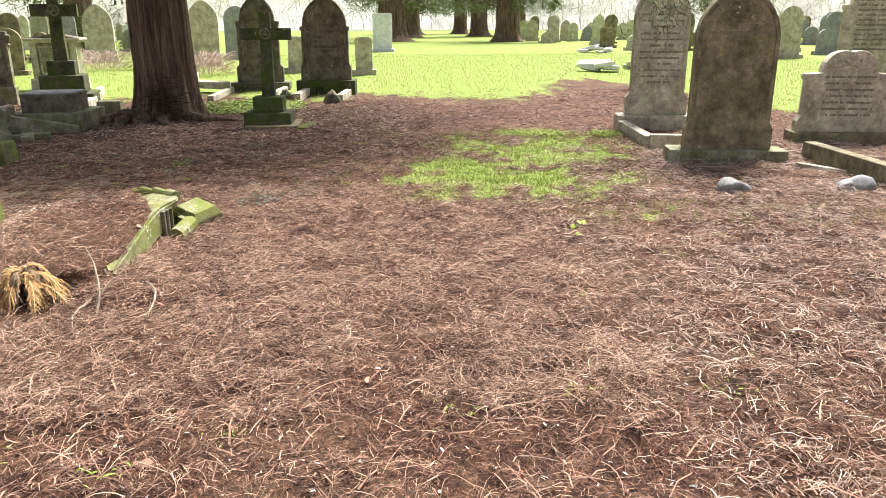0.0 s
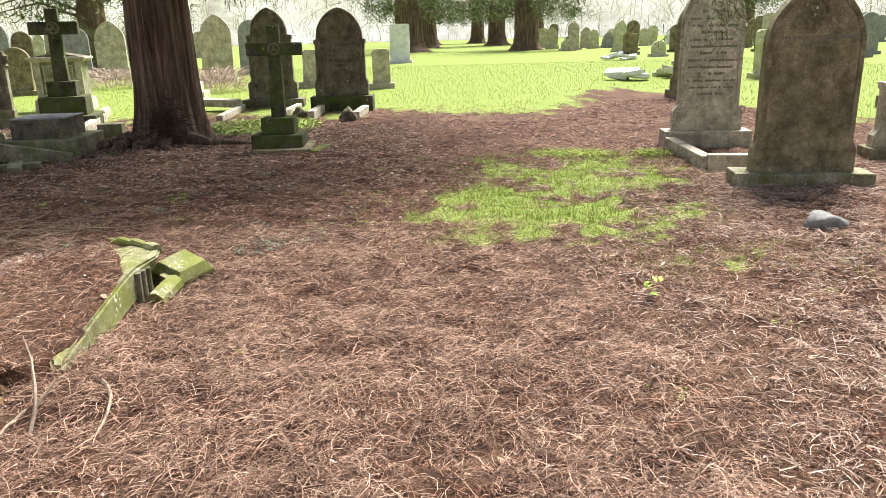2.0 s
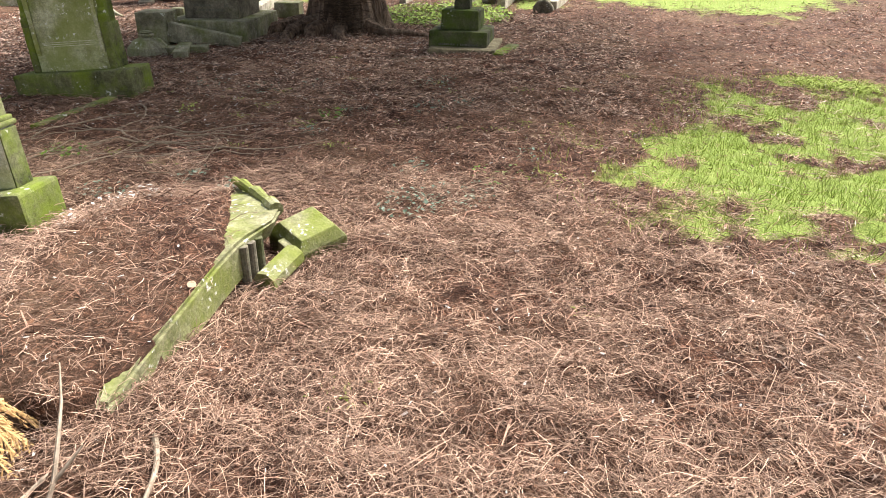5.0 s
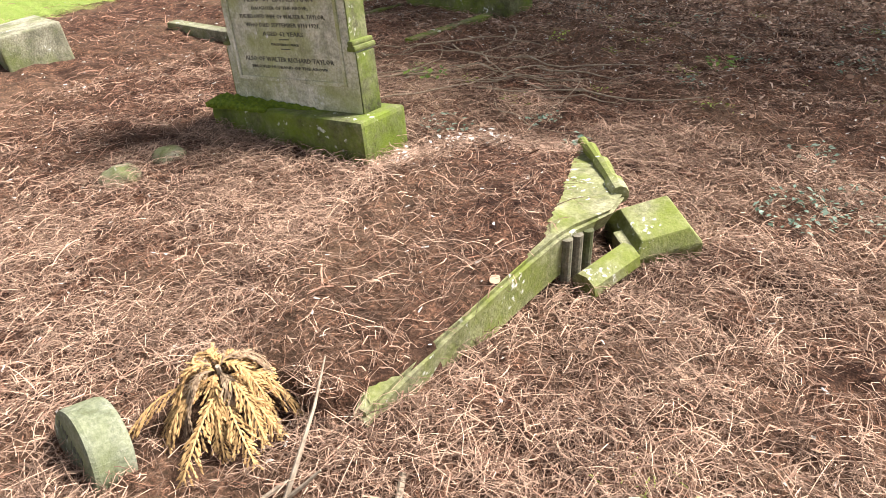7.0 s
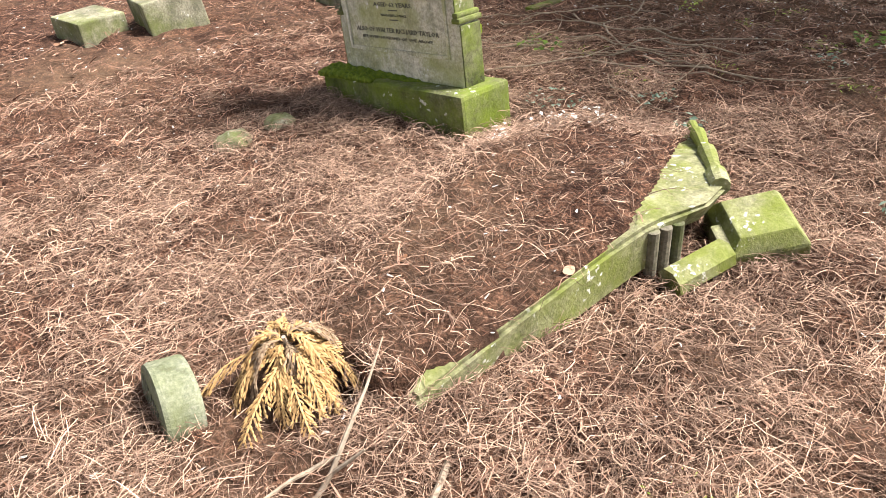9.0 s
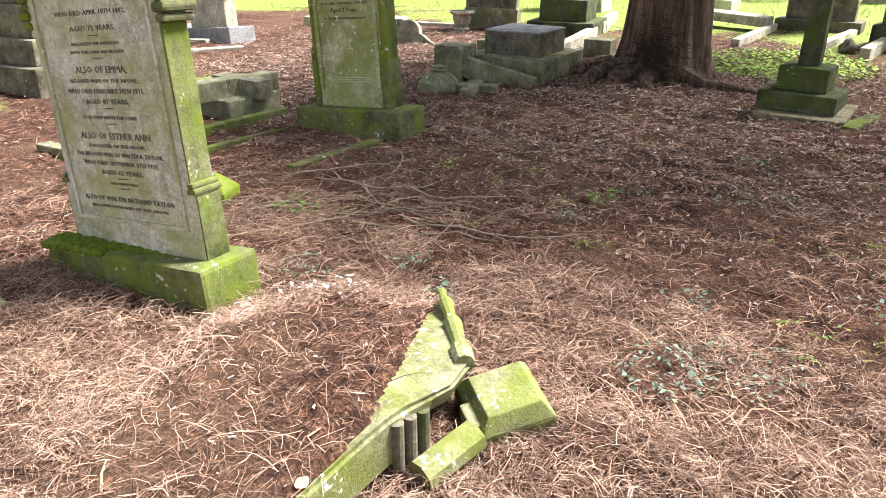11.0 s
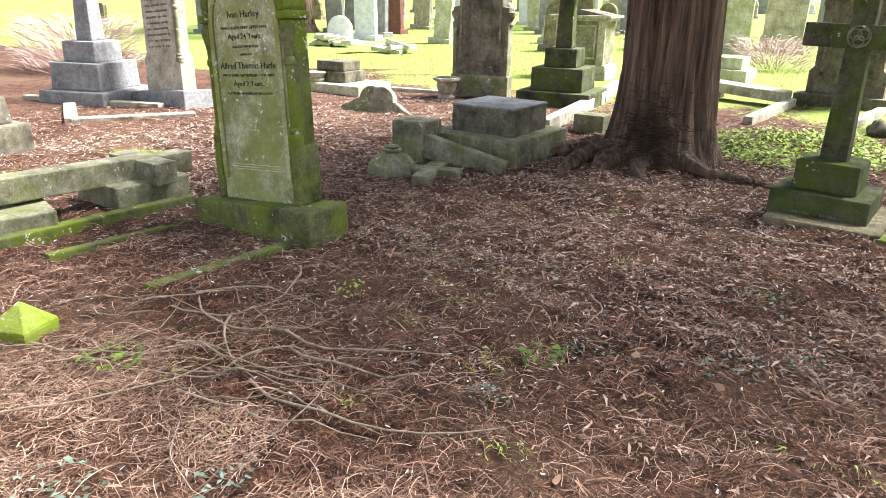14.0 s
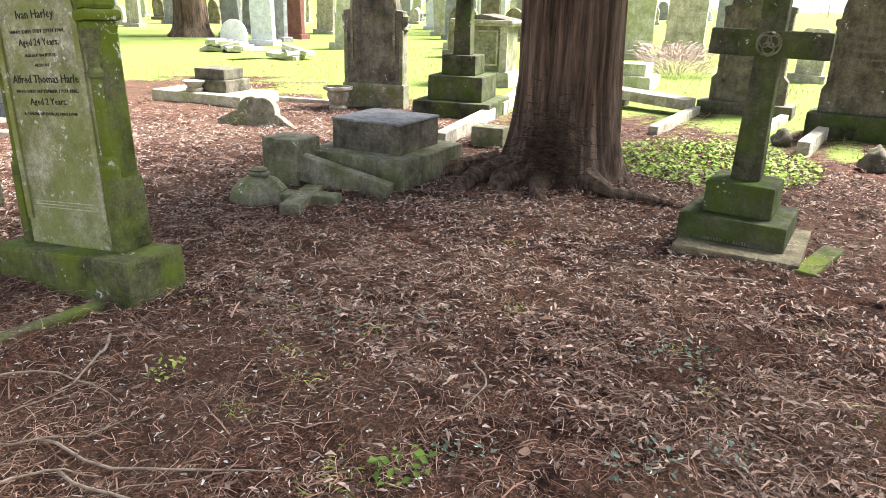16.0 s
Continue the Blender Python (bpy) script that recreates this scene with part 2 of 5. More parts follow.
def plate(outline, depth, bev=0.012, y=0.0):
    """An upright slab with the outline (x, z), its front at -depth/2, edges rounded."""
    bm = bmesh.new()
    front = [bm.verts.new((x, y - depth / 2, z)) for x, z in outline]
    back = [bm.verts.new((x, y + depth / 2, z)) for x, z in outline]
    n = len(outline)
    faces = [bm.faces.new(front), bm.faces.new(back[::-1])]
    for i in range(n):
        bm.faces.new((front[i], back[i], back[(i + 1) % n], front[(i + 1) % n]))
    bm.normal_update()
    bmesh.ops.recalc_face_normals(bm, faces=bm.faces[:])
    if bev > 0:
        rim = [e for e in bm.edges if abs(e.verts[0].co.y - e.verts[1].co.y) < 1e-6]
        bmesh.ops.bevel(bm, geom=rim, offset=bev, segments=2, profile=0.6, affect="EDGES")
    return worn(bm, 0.002, 7.0, outline[0][0])


def ring_plate(outer, inner, depth, y=0.0):
    """A raised band between two outlines with the same number of points."""
    bm = bmesh.new()
    rows = []
    for pts, yy in ((outer, y + depth / 2), (outer, y - depth / 2), (inner, y - depth / 2), (inner, y + depth / 2)):
        rows.append([bm.verts.new((px, yy, pz)) for px, pz in pts])
    n = len(outer)
    for a, b in zip(rows, rows[1:]):
        for i in range(n - 1):
            bm.faces.new((a[i], a[i + 1], b[i + 1], b[i]))
    bmesh.ops.recalc_face_normals(bm, faces=bm.faces[:])
    return bm


def lathe(profile, steps=20, at=(0, 0, 0)):
    """A turned shape from (radius, height) pairs."""
    bm = bmesh.new()
    rings = []
    for r, z in profile:
        rings.append([bm.verts.new((at[0] + r * math.cos(2 * math.pi * i / steps), at[1] + r * math.sin(2 * math.pi * i / steps), at[2] + z)) for i in range(steps)])
    for a, b in zip(rings, rings[1:]):
        for i in range(steps):
            bm.faces.new((a[i], a[(i + 1) % steps], b[(i + 1) % steps], b[i]))
    bm.faces.new(rings[0][::-1])
    bm.faces.new(rings[-1])
    return bm


def tube(points, radii, steps=7):
    """A tapered limb through the given points."""
    bm = bmesh.new()
    rings = []
    pts = [Vector(p) for p in points]
    for i, p in enumerate(pts):
        way = (pts[min(i + 1, len(pts) - 1)] - pts[max(i - 1, 0)]).normalized()
        side = way.cross(Vector((0.3, 0.2, 1))).normalized()
        up = side.cross(way)
        rings.append([bm.verts.new(p + radii[i] * (side * math.cos(2 * math.pi * k / steps) + up * math.sin(2 * math.pi * k / steps))) for k in range(steps)])
    for a, b in zip(rings, rings[1:]):
        for k in range(steps):
            bm.faces.new((a[k], a[(k + 1) % steps], b[(k + 1) % steps], b[k]))
    bm.faces.new(rings[0][::-1])
    bm.faces.new(rings[-1])
    bmesh.ops.recalc_face_normals(bm, faces=bm.faces[:])
    return bm


def arrays(name, verts, faces, material, label="", category="", kind="stuff", parent=None, smooth=False):
    """One mesh object from arrays of places and of faces of one size."""
    me = bpy.data.meshes.new(name)
    faces = np.asarray(faces, np.int32)
    me.vertices.add(len(verts))
    me.vertices.foreach_set("co", np.asarray(verts, np.float32).ravel())
    me.loops.add(faces.size)
    me.loops.foreach_set("vertex_index", faces.ravel())
    me.polygons.add(len(faces))
    me.polygons.foreach_set("loop_start", np.arange(len(faces), dtype=np.int32) * faces.shape[1])
    me.update(calc_edges=True)
    me.materials.append(material)
    if smooth:
        me.polygons.foreach_set("use_smooth", np.ones(len(faces), bool))
    ob = new(name, me)
    if parent is not None:
        ob.parent = parent
    return tagged(ob, label, category, "", kind)


def lettering(text, size, at, parent, material, name="inscription_line", width=None):
    """Raised letters on the front of a stone, centred on a point."""
    cu = bpy.data.curves.new("tmp", "FONT")
    cu.body, cu.size, cu.align_x, cu.extrude, cu.resolution_u = text, size, "CENTER", 0.0012, 1
    tmp = bpy.data.objects.new("tmp", cu)
    scene.collection.objects.link(tmp)
    me = bpy.data.meshes.new_from_object(tmp.evaluated_get(bpy.context.evaluated_depsgraph_get()))
    bpy.data.objects.remove(tmp)
    bpy.data.curves.remove(cu)
    me.name = name
    me.materials.clear()
    me.materials.append(material)
    ob = new(name, me)
    ob.parent = parent
    wide = max(v.co.x for v in me.vertices) - min(v.co.x for v in me.vertices)
    k = 1.0 if width is None else width / wide
    ob.matrix_basis = pose(*at, 90) @ Matrix.Diagonal((k, 1, 1, 1))
    return tagged(ob, kind="stuff")


def bars(rows, parent, material, y, rng, name="inscription_line"):
    """Lines of worn, unreadable writing: (height, half width, letter height)."""
    for z, half, tall in rows:
        bm = bmesh.new()
        x = -half
        while x < half:
            w = rng.uniform(0.35, 0.9) * tall
            if rng.random() < 0.82:
                b = box(w, 0.003, tall * rng.uniform(0.7, 1.0), (x + w / 2, y, z), 0)
                me = bpy.data.meshes.new("tmp")
                b.to_mesh(me)
                b.free()
                bm.from_mesh(me)
                bpy.data.meshes.remove(me)
            x += w + tall * 0.22
        tagged(part(name, bm, material, parent), kind="stuff")


# ---- ground ----
SLAB = [(-1.13, 3.58), (-1.145, 3.66), (-1.165, 3.95), (-1.165, 4.3), (-1.158, 4.45), (-1.145, 4.53), (-1.12, 4.6), (-1.1, 4.68), (-1.13, 4.81), (-1.21, 4.84), (-1.25, 4.92), (-1.33, 4.96), (-1.37, 5.05), (-1.45, 5.1), (-1.49, 5.19), (-1.56, 5.23), (-1.58, 5.14), (-1.5, 4.94), (-1.4, 4.7), (-1.3, 4.53), (-1.25, 4.3), (-1.22, 3.66), (-1.18, 3.58)]


def slab_top(x, y):
    """Height of the fallen stone's upper face, which dips towards its foot and its far side."""
    k = float(np.interp(y, (3.45, 4.0, 4.45, 4.65, 5.0, 5.3), (0.085, 0.14, 0.205, 0.222, 0.205, 0.165)))
    return k * min(max((x + 2.2) / 0.9, 0.5), 1.0)


def inside(x, y, poly):
    hit = False
    for (ax, ay), (bx, by) in zip(poly, poly[1:] + poly[:1]):
        if (ay > y) != (by > y) and x < (bx - ax) * (y - ay) / (by - ay) + ax:
            hit = not hit
    return hit


def edge_gap(x, y, poly):
    best = 9.0
    for (ax, ay), (bx, by) in zip(poly, poly[1:] + poly[:1]):
        k = min(max(((x - ax) * (bx - ax) + (y - ay) * (by - ay)) / ((bx - ax) ** 2 + (by - ay) ** 2), 0), 1)
        best = min(best, math.hypot(x - ax - k * (bx - ax), y - ay - k * (by - ay)))
    return best


LITTER_ON_SLAB = [(-1.16, 3.74), (-1.178, 4.0), (-1.182, 4.3), (-1.192, 4.42), (-1.275, 4.62), (-1.4, 4.88), (-1.53, 5.12), (-1.9, 5.05), (-2.05, 4.62), (-1.85, 3.95), (-1.55, 3.55), (-1.26, 3.55)]


def gz(x, y):
    """Height of the ground: gentle unevenness, a slow rise far off, and the litter drifted over the fallen stone."""
    z = 0.006 * max(0.0, min(y, 70.0) - 14.0)
    near = 1.0 if -9 < x < 8 and y < 16 else 0.5
    z += near * (0.03 * noise.noise((x * 0.8, y * 0.8, 3.0)) + 0.018 * noise.noise((x * 3.1, y * 3.1, 7.0)))
    if -9 < x < 6 and -1 < y < 13:
        z += 0.034 * noise.noise((x * 5.5, y * 5.5, 1.0)) + 0.022 * noise.noise((x * 12.0, y * 12.0, 2.0))
    if -3 < x < -0.5 and 3.0 < y < 5.9:
        gap = edge_gap(x, y, LITTER_ON_SLAB)
        if inside(x, y, LITTER_ON_SLAB):
            z = max(z, slab_top(x, y) + 0.004 + 0.03 * min(gap / 0.08, 1.0) + 0.35 * z)
        elif x > -1.17 and 3.3 < y < 4.1:
            z += 0.07 * max(0.0, 1 - abs(y - 3.62) / 0.5) * max(0.0, 1 - (x + 1.17) / 0.4)
        elif x < -1.5 and gap < 0.35:
            z = max(z, (slab_top(x, y) + 0.012) * (1 - gap / 0.35) ** 1.4)
    return z


def soft_patch(x, y, cx, cy, rx, ry):
    return max(0.0, 1.0 - math.hypot((x - cx) / rx, (y - cy) / ry) ** 2)


def turf(x, y):
    """How much the ground is grassed, 0 to 1: the lawn beyond the trees and a few patches in the litter."""
    wob = 1.1 * noise.noise((x * 0.35, y * 0.35, 11.0)) + 0.5 * noise.noise((x * 1.3, y * 1.3, 4.0))
    line = 14.6 + 0.35 * min(max(x + 3.0, -6), 0) - 1.6 * math.exp(-((x - 2.0) / 1.6) ** 2) + 2.6 * math.exp(-((x - 5.0) / 1.5) ** 2)
    if x > 6.0:
        line = 12.0 - 1.2 * min(x - 6.0, 3.0)
    if x < -6.5:
        line = 13.4 - 0.1 * (-6.5 - x)
    v = (y - line + 1.6 * wob) / 3.4 + 0.45 + 0.5 * noise.noise((x * 2.4, y * 2.4, 6.0)) * (1 if y < line + 3 else 0.4)
    p = max(1.15 * soft_patch(x, y, 1.3, 6.35, 1.6, 1.4), 0.85 * soft_patch(x, y, 1.9, 7.9, 1.4, 1.5), 0.5 * soft_patch(x, y, 2.2, 4.9, 1.0, 0.5), 0.6 * soft_patch(x, y, 3.2, 4.7, 0.9, 0.4))
    p *= 0.8 + 1.1 * noise.noise((x * 1.6, y * 1.6, 5.0)) + 0.9 * noise.noise((x * 5.0, y * 5.0, 9.0))
    v = max(v, p, 0.9 * soft_patch(x, y, -7.6, 5.2, 1.6, 1.3), 0.6 * soft_patch(x, y, -6.6, 7.9, 0.6, 0.5))
    if y > 30 and abs(x - 3) > 9:
        v *= 0.82 + 0.3 * noise.noise((x * 0.2, y * 0.2, 2.0))
    return min(max(v, 0.0), 1.0)


def spaced(lo, hi, step, far):
    mid = list(np.arange(lo, hi, step))
    out, d = [], step
    p = hi
    while p < far:
        out.append(p)
        d *= 1.13
        p += d
    out.append(far)
    low, d, p = [], step, lo - step
    while p > -far:
        low.append(p)
        d *= 1.13
        p -= d
    low.append(-far)
    return low[::-1] + mid + out


gx = sorted(set(spaced(-5.2, 4.2, 0.045, 600.0)) | set(np.arange(-2.1, -0.95, 0.0141)))
gy = sorted(set(spaced(1.2, 9.4, 0.045, 600.0)) | set(np.arange(3.45, 5.35, 0.0157)))
nx, ny = len(gx), len(gy)
gverts = [(x, y, gz(x, y)) for y in gy for x in gx]
idx = np.arange(nx * ny).reshape(ny, nx)
gfaces = np.stack([idx[:-1, :-1], idx[:-1, 1:], idx[1:, 1:], idx[1:, :-1]], -1).reshape(-1, 4)
ground = arrays("ground", gverts, gfaces, ground_material(), "brown conifer litter over earth with green turf beyond", "ground", "structure", None, True)
attr = ground.data.attributes.new("grass", "FLOAT", "POINT")
attr.data.foreach_set("value", [turf(x, y) for x, y, _ in gverts])


# ---- headstones ----
def outline_of(w, top, spring, foot=0.0, foot_z=0.0, notch=0.0, pointed=True):
    """Outline of a headstone body: flared foot, shafts, and an arch that may stand in from notched shoulders."""
    pts = []
    if foot:
        pts += [(w / 2 + foot, 0), (w / 2 + foot, foot_z), (w / 2, foot_z + 0.07)]
    else:
        pts += [(w / 2, 0)]
    if notch:
        pts += [(w / 2, spring - 0.02), (w / 2 + 0.02, spring), (w / 2 + 0.02, spring + 0.06), (w / 2 - notch, spring + 0.075)]
        crown = arch(w - 2 * notch, spring + 0.1, top)
    else:
        crown = arch(w, spring, top)
    left = [(-x, z) for x, z in reversed(pts)]
    return pts + crown + left


def headstone(place, rz, w, top, spring, depth, material, label, base=None, base_material=None, foot=0.0, foot_z=0.0, notch=0.0, lean=(0, 0), group="", inner=True, seed=0, band=None):
    """A headstone on its base: body with a sunk or banded arch. base: width, depth, height."""
    ob = thing("headstone", place, label, "headstone", group, rz, lean)
    z = 0.0
    if base:
        part("base", box(base[0], base[1], base[2] + 0.08, (0, 0, -0.08), 0.015, 1.0, 2, seed), base_material or material, ob)
        z = base[2] - 0.004
    body = plate(outline_of(w, top - z, spring - z, foot, foot_z, notch), depth)
    bmesh.ops.translate(body, verts=body.verts, vec=(0, 0, z))
    part("body", body, material, ob)
    if inner:
        k = 0.045
        wi = w - 2 * notch
        sp = spring + (0.1 if notch else 0)
        out = [(wi / 2 - 0.012, z + 0.3)] + arch(wi - 0.024, sp, top - 0.014) + [(-wi / 2 + 0.012, z + 0.3)]
        inn = [(wi / 2 - k, z + 0.3)] + arch(wi - 2 * k, sp, top - k * 1.25) + [(-wi / 2 + k, z + 0.3)]
        part("arch_moulding", ring_plate(out, inn, 0.014, -depth / 2 - 0.005), band or material, ob)
    return ob


def flowers(parent, at, w, h, material, rng, n=24):
    """A carved spray of flowers and leaves under the arch."""
    bm = bmesh.new()
    for _ in range(n):
        u = rng.uniform(-1, 1)
        v = rng.uniform(0, 1)
        if abs(u) > 1 - 0.75 * v * v:
            continue
        r = rng.uniform(0.012, 0.03)
        got = bmesh.ops.create_icosphere(bm, subdivisions=1, radius=r)
        for vv in got["verts"]:
            vv.co = Vector((at[0] + u * w / 2 + vv.co.x, at[1] + vv.co.y * 0.6, at[2] + v * h + vv.co.z))
    return tagged(part("flower_carving", bm, material, parent), kind="stuff")


def column(parent, x, y, z0, z1, r, material):
    """A slender corner shaft with moulded base and capital."""
    h = z1 - z0
    prof = [(r * 1.7, 0), (r * 1.7, 0.05), (r * 1.3, 0.07), (r * 1.4, 0.09), (r, 0.11), (r, h - 0.22), (r * 1.35, h - 0.21), (r * 1.35, h - 0.19), (r, h - 0.17), (r * 1.1, h - 0.12), (r * 1.6, h - 0.06), (r * 1.8, h - 0.04), (r * 1.8, h)]
    return part("corner_shaft", lathe(prof, 14, (x, y, z0)), material, parent)


rng = random.Random(4)

# tall dark stone, arched, beside the grass patch
a = headstone((3.60, 6.93), -11, 0.76, 1.66, 1.16, 0.15, STONE_DARK, "tall dark sandstone headstone with pointed arch on a low plinth", (1.12, 0.34, 0.13), STONE_OLD, 0.035, 0.2)
flowers(a, (0, -0.082, 1.3), 0.42, 0.24, STONE_DARK, rng, 70)
bars([(1.22, 0.28, 0.03), (1.16, 0.12, 0.022)], a, WORN, -0.079, rng)
# inscribed stone within kerbs
b = headstone((3.72, 9.26), -9, 0.68, 1.86, 1.4, 0.13, STONE_BUFF, "grey-buff inscribed headstone with rounded shoulders and lichen", (0.98, 0.36, 0.2), STONE_BUFF, 0.05, 0.22)
bars([(1.5 - 0.075 * i, 0.26 if i % 3 else 0.14, 0.026 if i % 3 else 0.034) for i in range(13)], b, WORN, -0.069, rng)


def kerb(points, w, h, material, label, name="grave_kerb"):
    """A run of grave kerb, one block to each stretch, let into the ground."""
    ob = thing(name, (*points[0], 0.0), label, "kerb")
    for (ax, ay), (bx, by) in zip(points, points[1:]):
        d = math.hypot(bx - ax, by - ay)
        n = max(2, int(d / 0.3))
        bm = box(d, w, h + 0.1, (0, 0, -0.1), 0.012, 1.0, n)
        m = pose((ax + bx) / 2 - points[0][0], (ay + by) / 2 - points[0][1], 0.5 * (gz(ax, ay) + gz(bx, by)), 0, 0, math.degrees(math.atan2(by - ay, bx - ax)))
        part("kerb_stone", turned(bm, m), material, ob)
    return ob


kerb([(3.25, 9.1), (3.13, 7.74), (4.2, 7.56), (4.35, 8.9)], 0.12, 0.13, STONE_BUFF, "mossy stone kerb round a litter-filled grave")
c = headstone((5.42, 7.95), -11, 0.9, 0.98, 0.68, 0.16, STONE_BUFF, "small shouldered buff headstone with carved pediment", (1.1, 0.34, 0.1), STONE_DARK, 0.05, 0.12, 0.16, inner=False)
flowers(c, (0, -0.085, 0.82), 0.36, 0.1, STONE_BUFF, rng, 40)
bars([(0.7 - 0.07 * i, 0.26, 0.026) for i in range(7)], c, WORN, -0.084, rng)
kerb([(4.45, 6.9), (4.4, 5.5)], 0.13, 0.17, STONE_DARK, "dark stone kerb beside a grave")
i_ = headstone((8.6, 12.3), -12, 1.1, 2.1, 1.55, 0.18, STONE_BUFF, "large buff headstone with moulded shoulders and inscription", (1.4, 0.45, 0.2), STONE_DARK, 0.06, 0.25, 0.1, inner=False)
bars([(1.75 - 0.08 * i, 0.36, 0.035) for i in range(12)], i_, WORN, -0.094, rng)
kerb([(4.15, 6.55), (4.5, 5.9)], 0.07, 0.03, STONE_BUFF, "thin sunken edging stone in the litter")

# inscribed stone with corner shafts, nearest the fallen one
E_LINES = [
    ("EDWARD PROSSER", 0.042, 1.2, 0.42), ("WHO DIED APRIL 10TH 1892,", 0.027, 1.135, 0.44), ("AGED 71 YEARS.", 0.03, 1.075, 0.28),
    ("FELL ASLEEP THE DEPARTED", 0.018, 1.02, 0.3), ("WITH THE LORD ARE BLESSED", 0.018, 0.988, 0.34), ("ALSO OF EMMA,", 0.04, 0.912, 0.32),
    ("BELOVED WIFE OF THE ABOVE,", 0.023, 0.873, 0.42), ("WHO DIED FEBRUARY 24TH 1911,", 0.029, 0.83, 0.48), ("AGED 87 YEARS.", 0.029, 0.788, 0.27),
    ("FOR EVER WITH THE LORD.", 0.021, 0.725, 0.34), ("ALSO OF ESTHER ANN", 0.04, 0.642, 0.44),
    ("DAUGHTER OF THE ABOVE,", 0.022, 0.606, 0.36), ("THE BELOVED WIFE OF WALTER R. TAYLOR,", 0.026, 0.568, 0.55),
    ("WHO DIED SEPTEMBER 8TH 1921,", 0.027, 0.53, 0.48), ("AGED 62 YEARS.", 0.028, 0.49, 0.27), ("PEACE PERFECT PEACE.", 0.015, 0.447, 0.18),
    ("ALSO OF WALTER RICHARD TAYLOR", 0.031, 0.372, 0.58), ("BELOVED HUSBAND OF THE ABOVE.", 0.02, 0.34, 0.5),
]
e = thing("headstone", (-2.84, 4.785), "lichen-pale inscribed headstone with green corner shafts on a mossy plinth", "headstone", "", 7.5, (-2.5, -5.6))
part("base", box(1.0, 0.31, 0.25, (0, 0, -0.09), 0.02, 1.0, 3, 1.7), STONE_MOSS, e, "green algae-covered plinth")
e_out = [(0.42, 0.0), (0.42, 0.27), (0.395, 0.3), (0.39, 0.95), (0.415, 0.99), (0.42, 1.08), (0.38, 1.11)] + arch(0.72, 1.09, 1.37) + [(-0.38, 1.11), (-0.42, 1.08), (-0.415, 0.99), (-0.39, 0.95), (-0.395, 0.3), (-0.42, 0.27), (-0.42, 0.0)]
ebody = plate(e_out, 0.13)
bmesh.ops.translate(ebody, verts=ebody.verts, vec=(0.0, 0.02, 0.155))
part("body", ebody, STONE_PALE, e)
for sx in (-1, 1):
    part("side_face", box(0.012, 0.122, 0.27, (sx * 0.419, 0.02, 0.158), 0.004), STONE_MOSS, e, "green algae-covered side")
    part("side_face", box(0.012, 0.118, 0.62, (sx * 0.392, 0.02, 0.47), 0.004), STONE_MOSS, e, "green algae-covered side")
    part("side_moulding", merge(box(0.05, 0.145, 0.025, (sx * 0.405, 0.02, 0.435), 0.01), box(0.034, 0.14, 0.025, (sx * 0.402, 0.02, 0.457), 0.01)), STONE_MOSS, e)
    part("side_capital", merge(box(0.05, 0.15, 0.03, (sx * 0.41, 0.02, 1.09), 0.012), box(0.07, 0.165, 0.04, (sx * 0.415, 0.02, 1.125), 0.018), box(0.05, 0.15, 0.03, (sx * 0.41, 0.02, 1.165), 0.012), box(0.065, 0.16, 0.035, (sx * 0.413, 0.02, 1.195), 0.014)), STONE_MOSS, e)
fr_o = [(0.352, 0.28)] + arch(0.704, 1.2, 1.5) + [(-0.352, 0.28), (0.352, 0.28)]
fr_i = [(0.338, 0.296)] + arch(0.676, 1.2, 1.48) + [(-0.338, 0.296), (0.338, 0.296)]
part("panel_moulding", ring_plate(fr_o, fr_i, 0.012, -0.048), STONE_PALE, e)
for text, size, z, width in E_LINES:
    lettering(text, size, (0.0, -0.0465, z), e, LETTER, width=width)
for z in (1.055, 0.968, 0.768, 0.705, 0.473, 0.43):
    part("inscription_rule", box(0.06, 0.003, 0.004, (0.0, -0.046, z), 0), LETTER, e)
# the moss cushion along the plinth
bm = bmesh.new()
for k in range(320):
    u = rng.random()
    x = -0.5 + 0.62 * u
    r = rng.uniform(0.014, 0.04) * (1.2 - 0.8 * u)
    y = rng.uniform(-0.155, -0.055) if u < 0.62 and rng.random() > u else -0.055 + rng.uniform(-0.015, 0.01)
    got = bmesh.ops.create_icosphere(bm, subdivisions=1, radius=r)
    for v in got["verts"]:
        v.co = Vector((x + v.co.x * 1.5, y + v.co.y, 0.158 + max(v.co.z, -0.003)))
tagged(part("moss_cushion", bm, MOSS, e, "bright green moss cushion"), kind="stuff")

# gothic lettered stone
INK = plain("black_lettering", (0.02, 0.02, 0.015), (0.06, 0.06, 0.04), 25)
F_LINES = [("Ivan Harley", 0.056, 1.235, 0.26), ("WHO DIED FEBY 27TH 1904,", 0.024, 1.17, 0.38), ("Aged 24 Years.", 0.046, 1.115, 0.28), ("ASLEEP IN JESUS.", 0.02, 1.065, 0.22), ("ALSO OF", 0.02, 1.02, 0.1), ("Alfred Thomas Harle", 0.056, 0.945, 0.46), ("WHO DIED SEPTEMBER 13TH 1882,", 0.022, 0.9, 0.44), ("Aged 2 Years.", 0.044, 0.845, 0.26), ("A TOKEN OF EVERLASTING LOVE", 0.02, 0.795, 0.38)]
f = thing("headstone", (-3.92, 7.29), "green-stained gothic headstone with black lettering and corner shafts", "headstone", "", 6.5, (-2.0, -4.4))
part("base", box(0.99, 0.34, 0.27, (0, 0, -0.1), 0.02, 1.0, 3, 4.2), STONE_MOSS, f, "bright green algae-covered plinth")
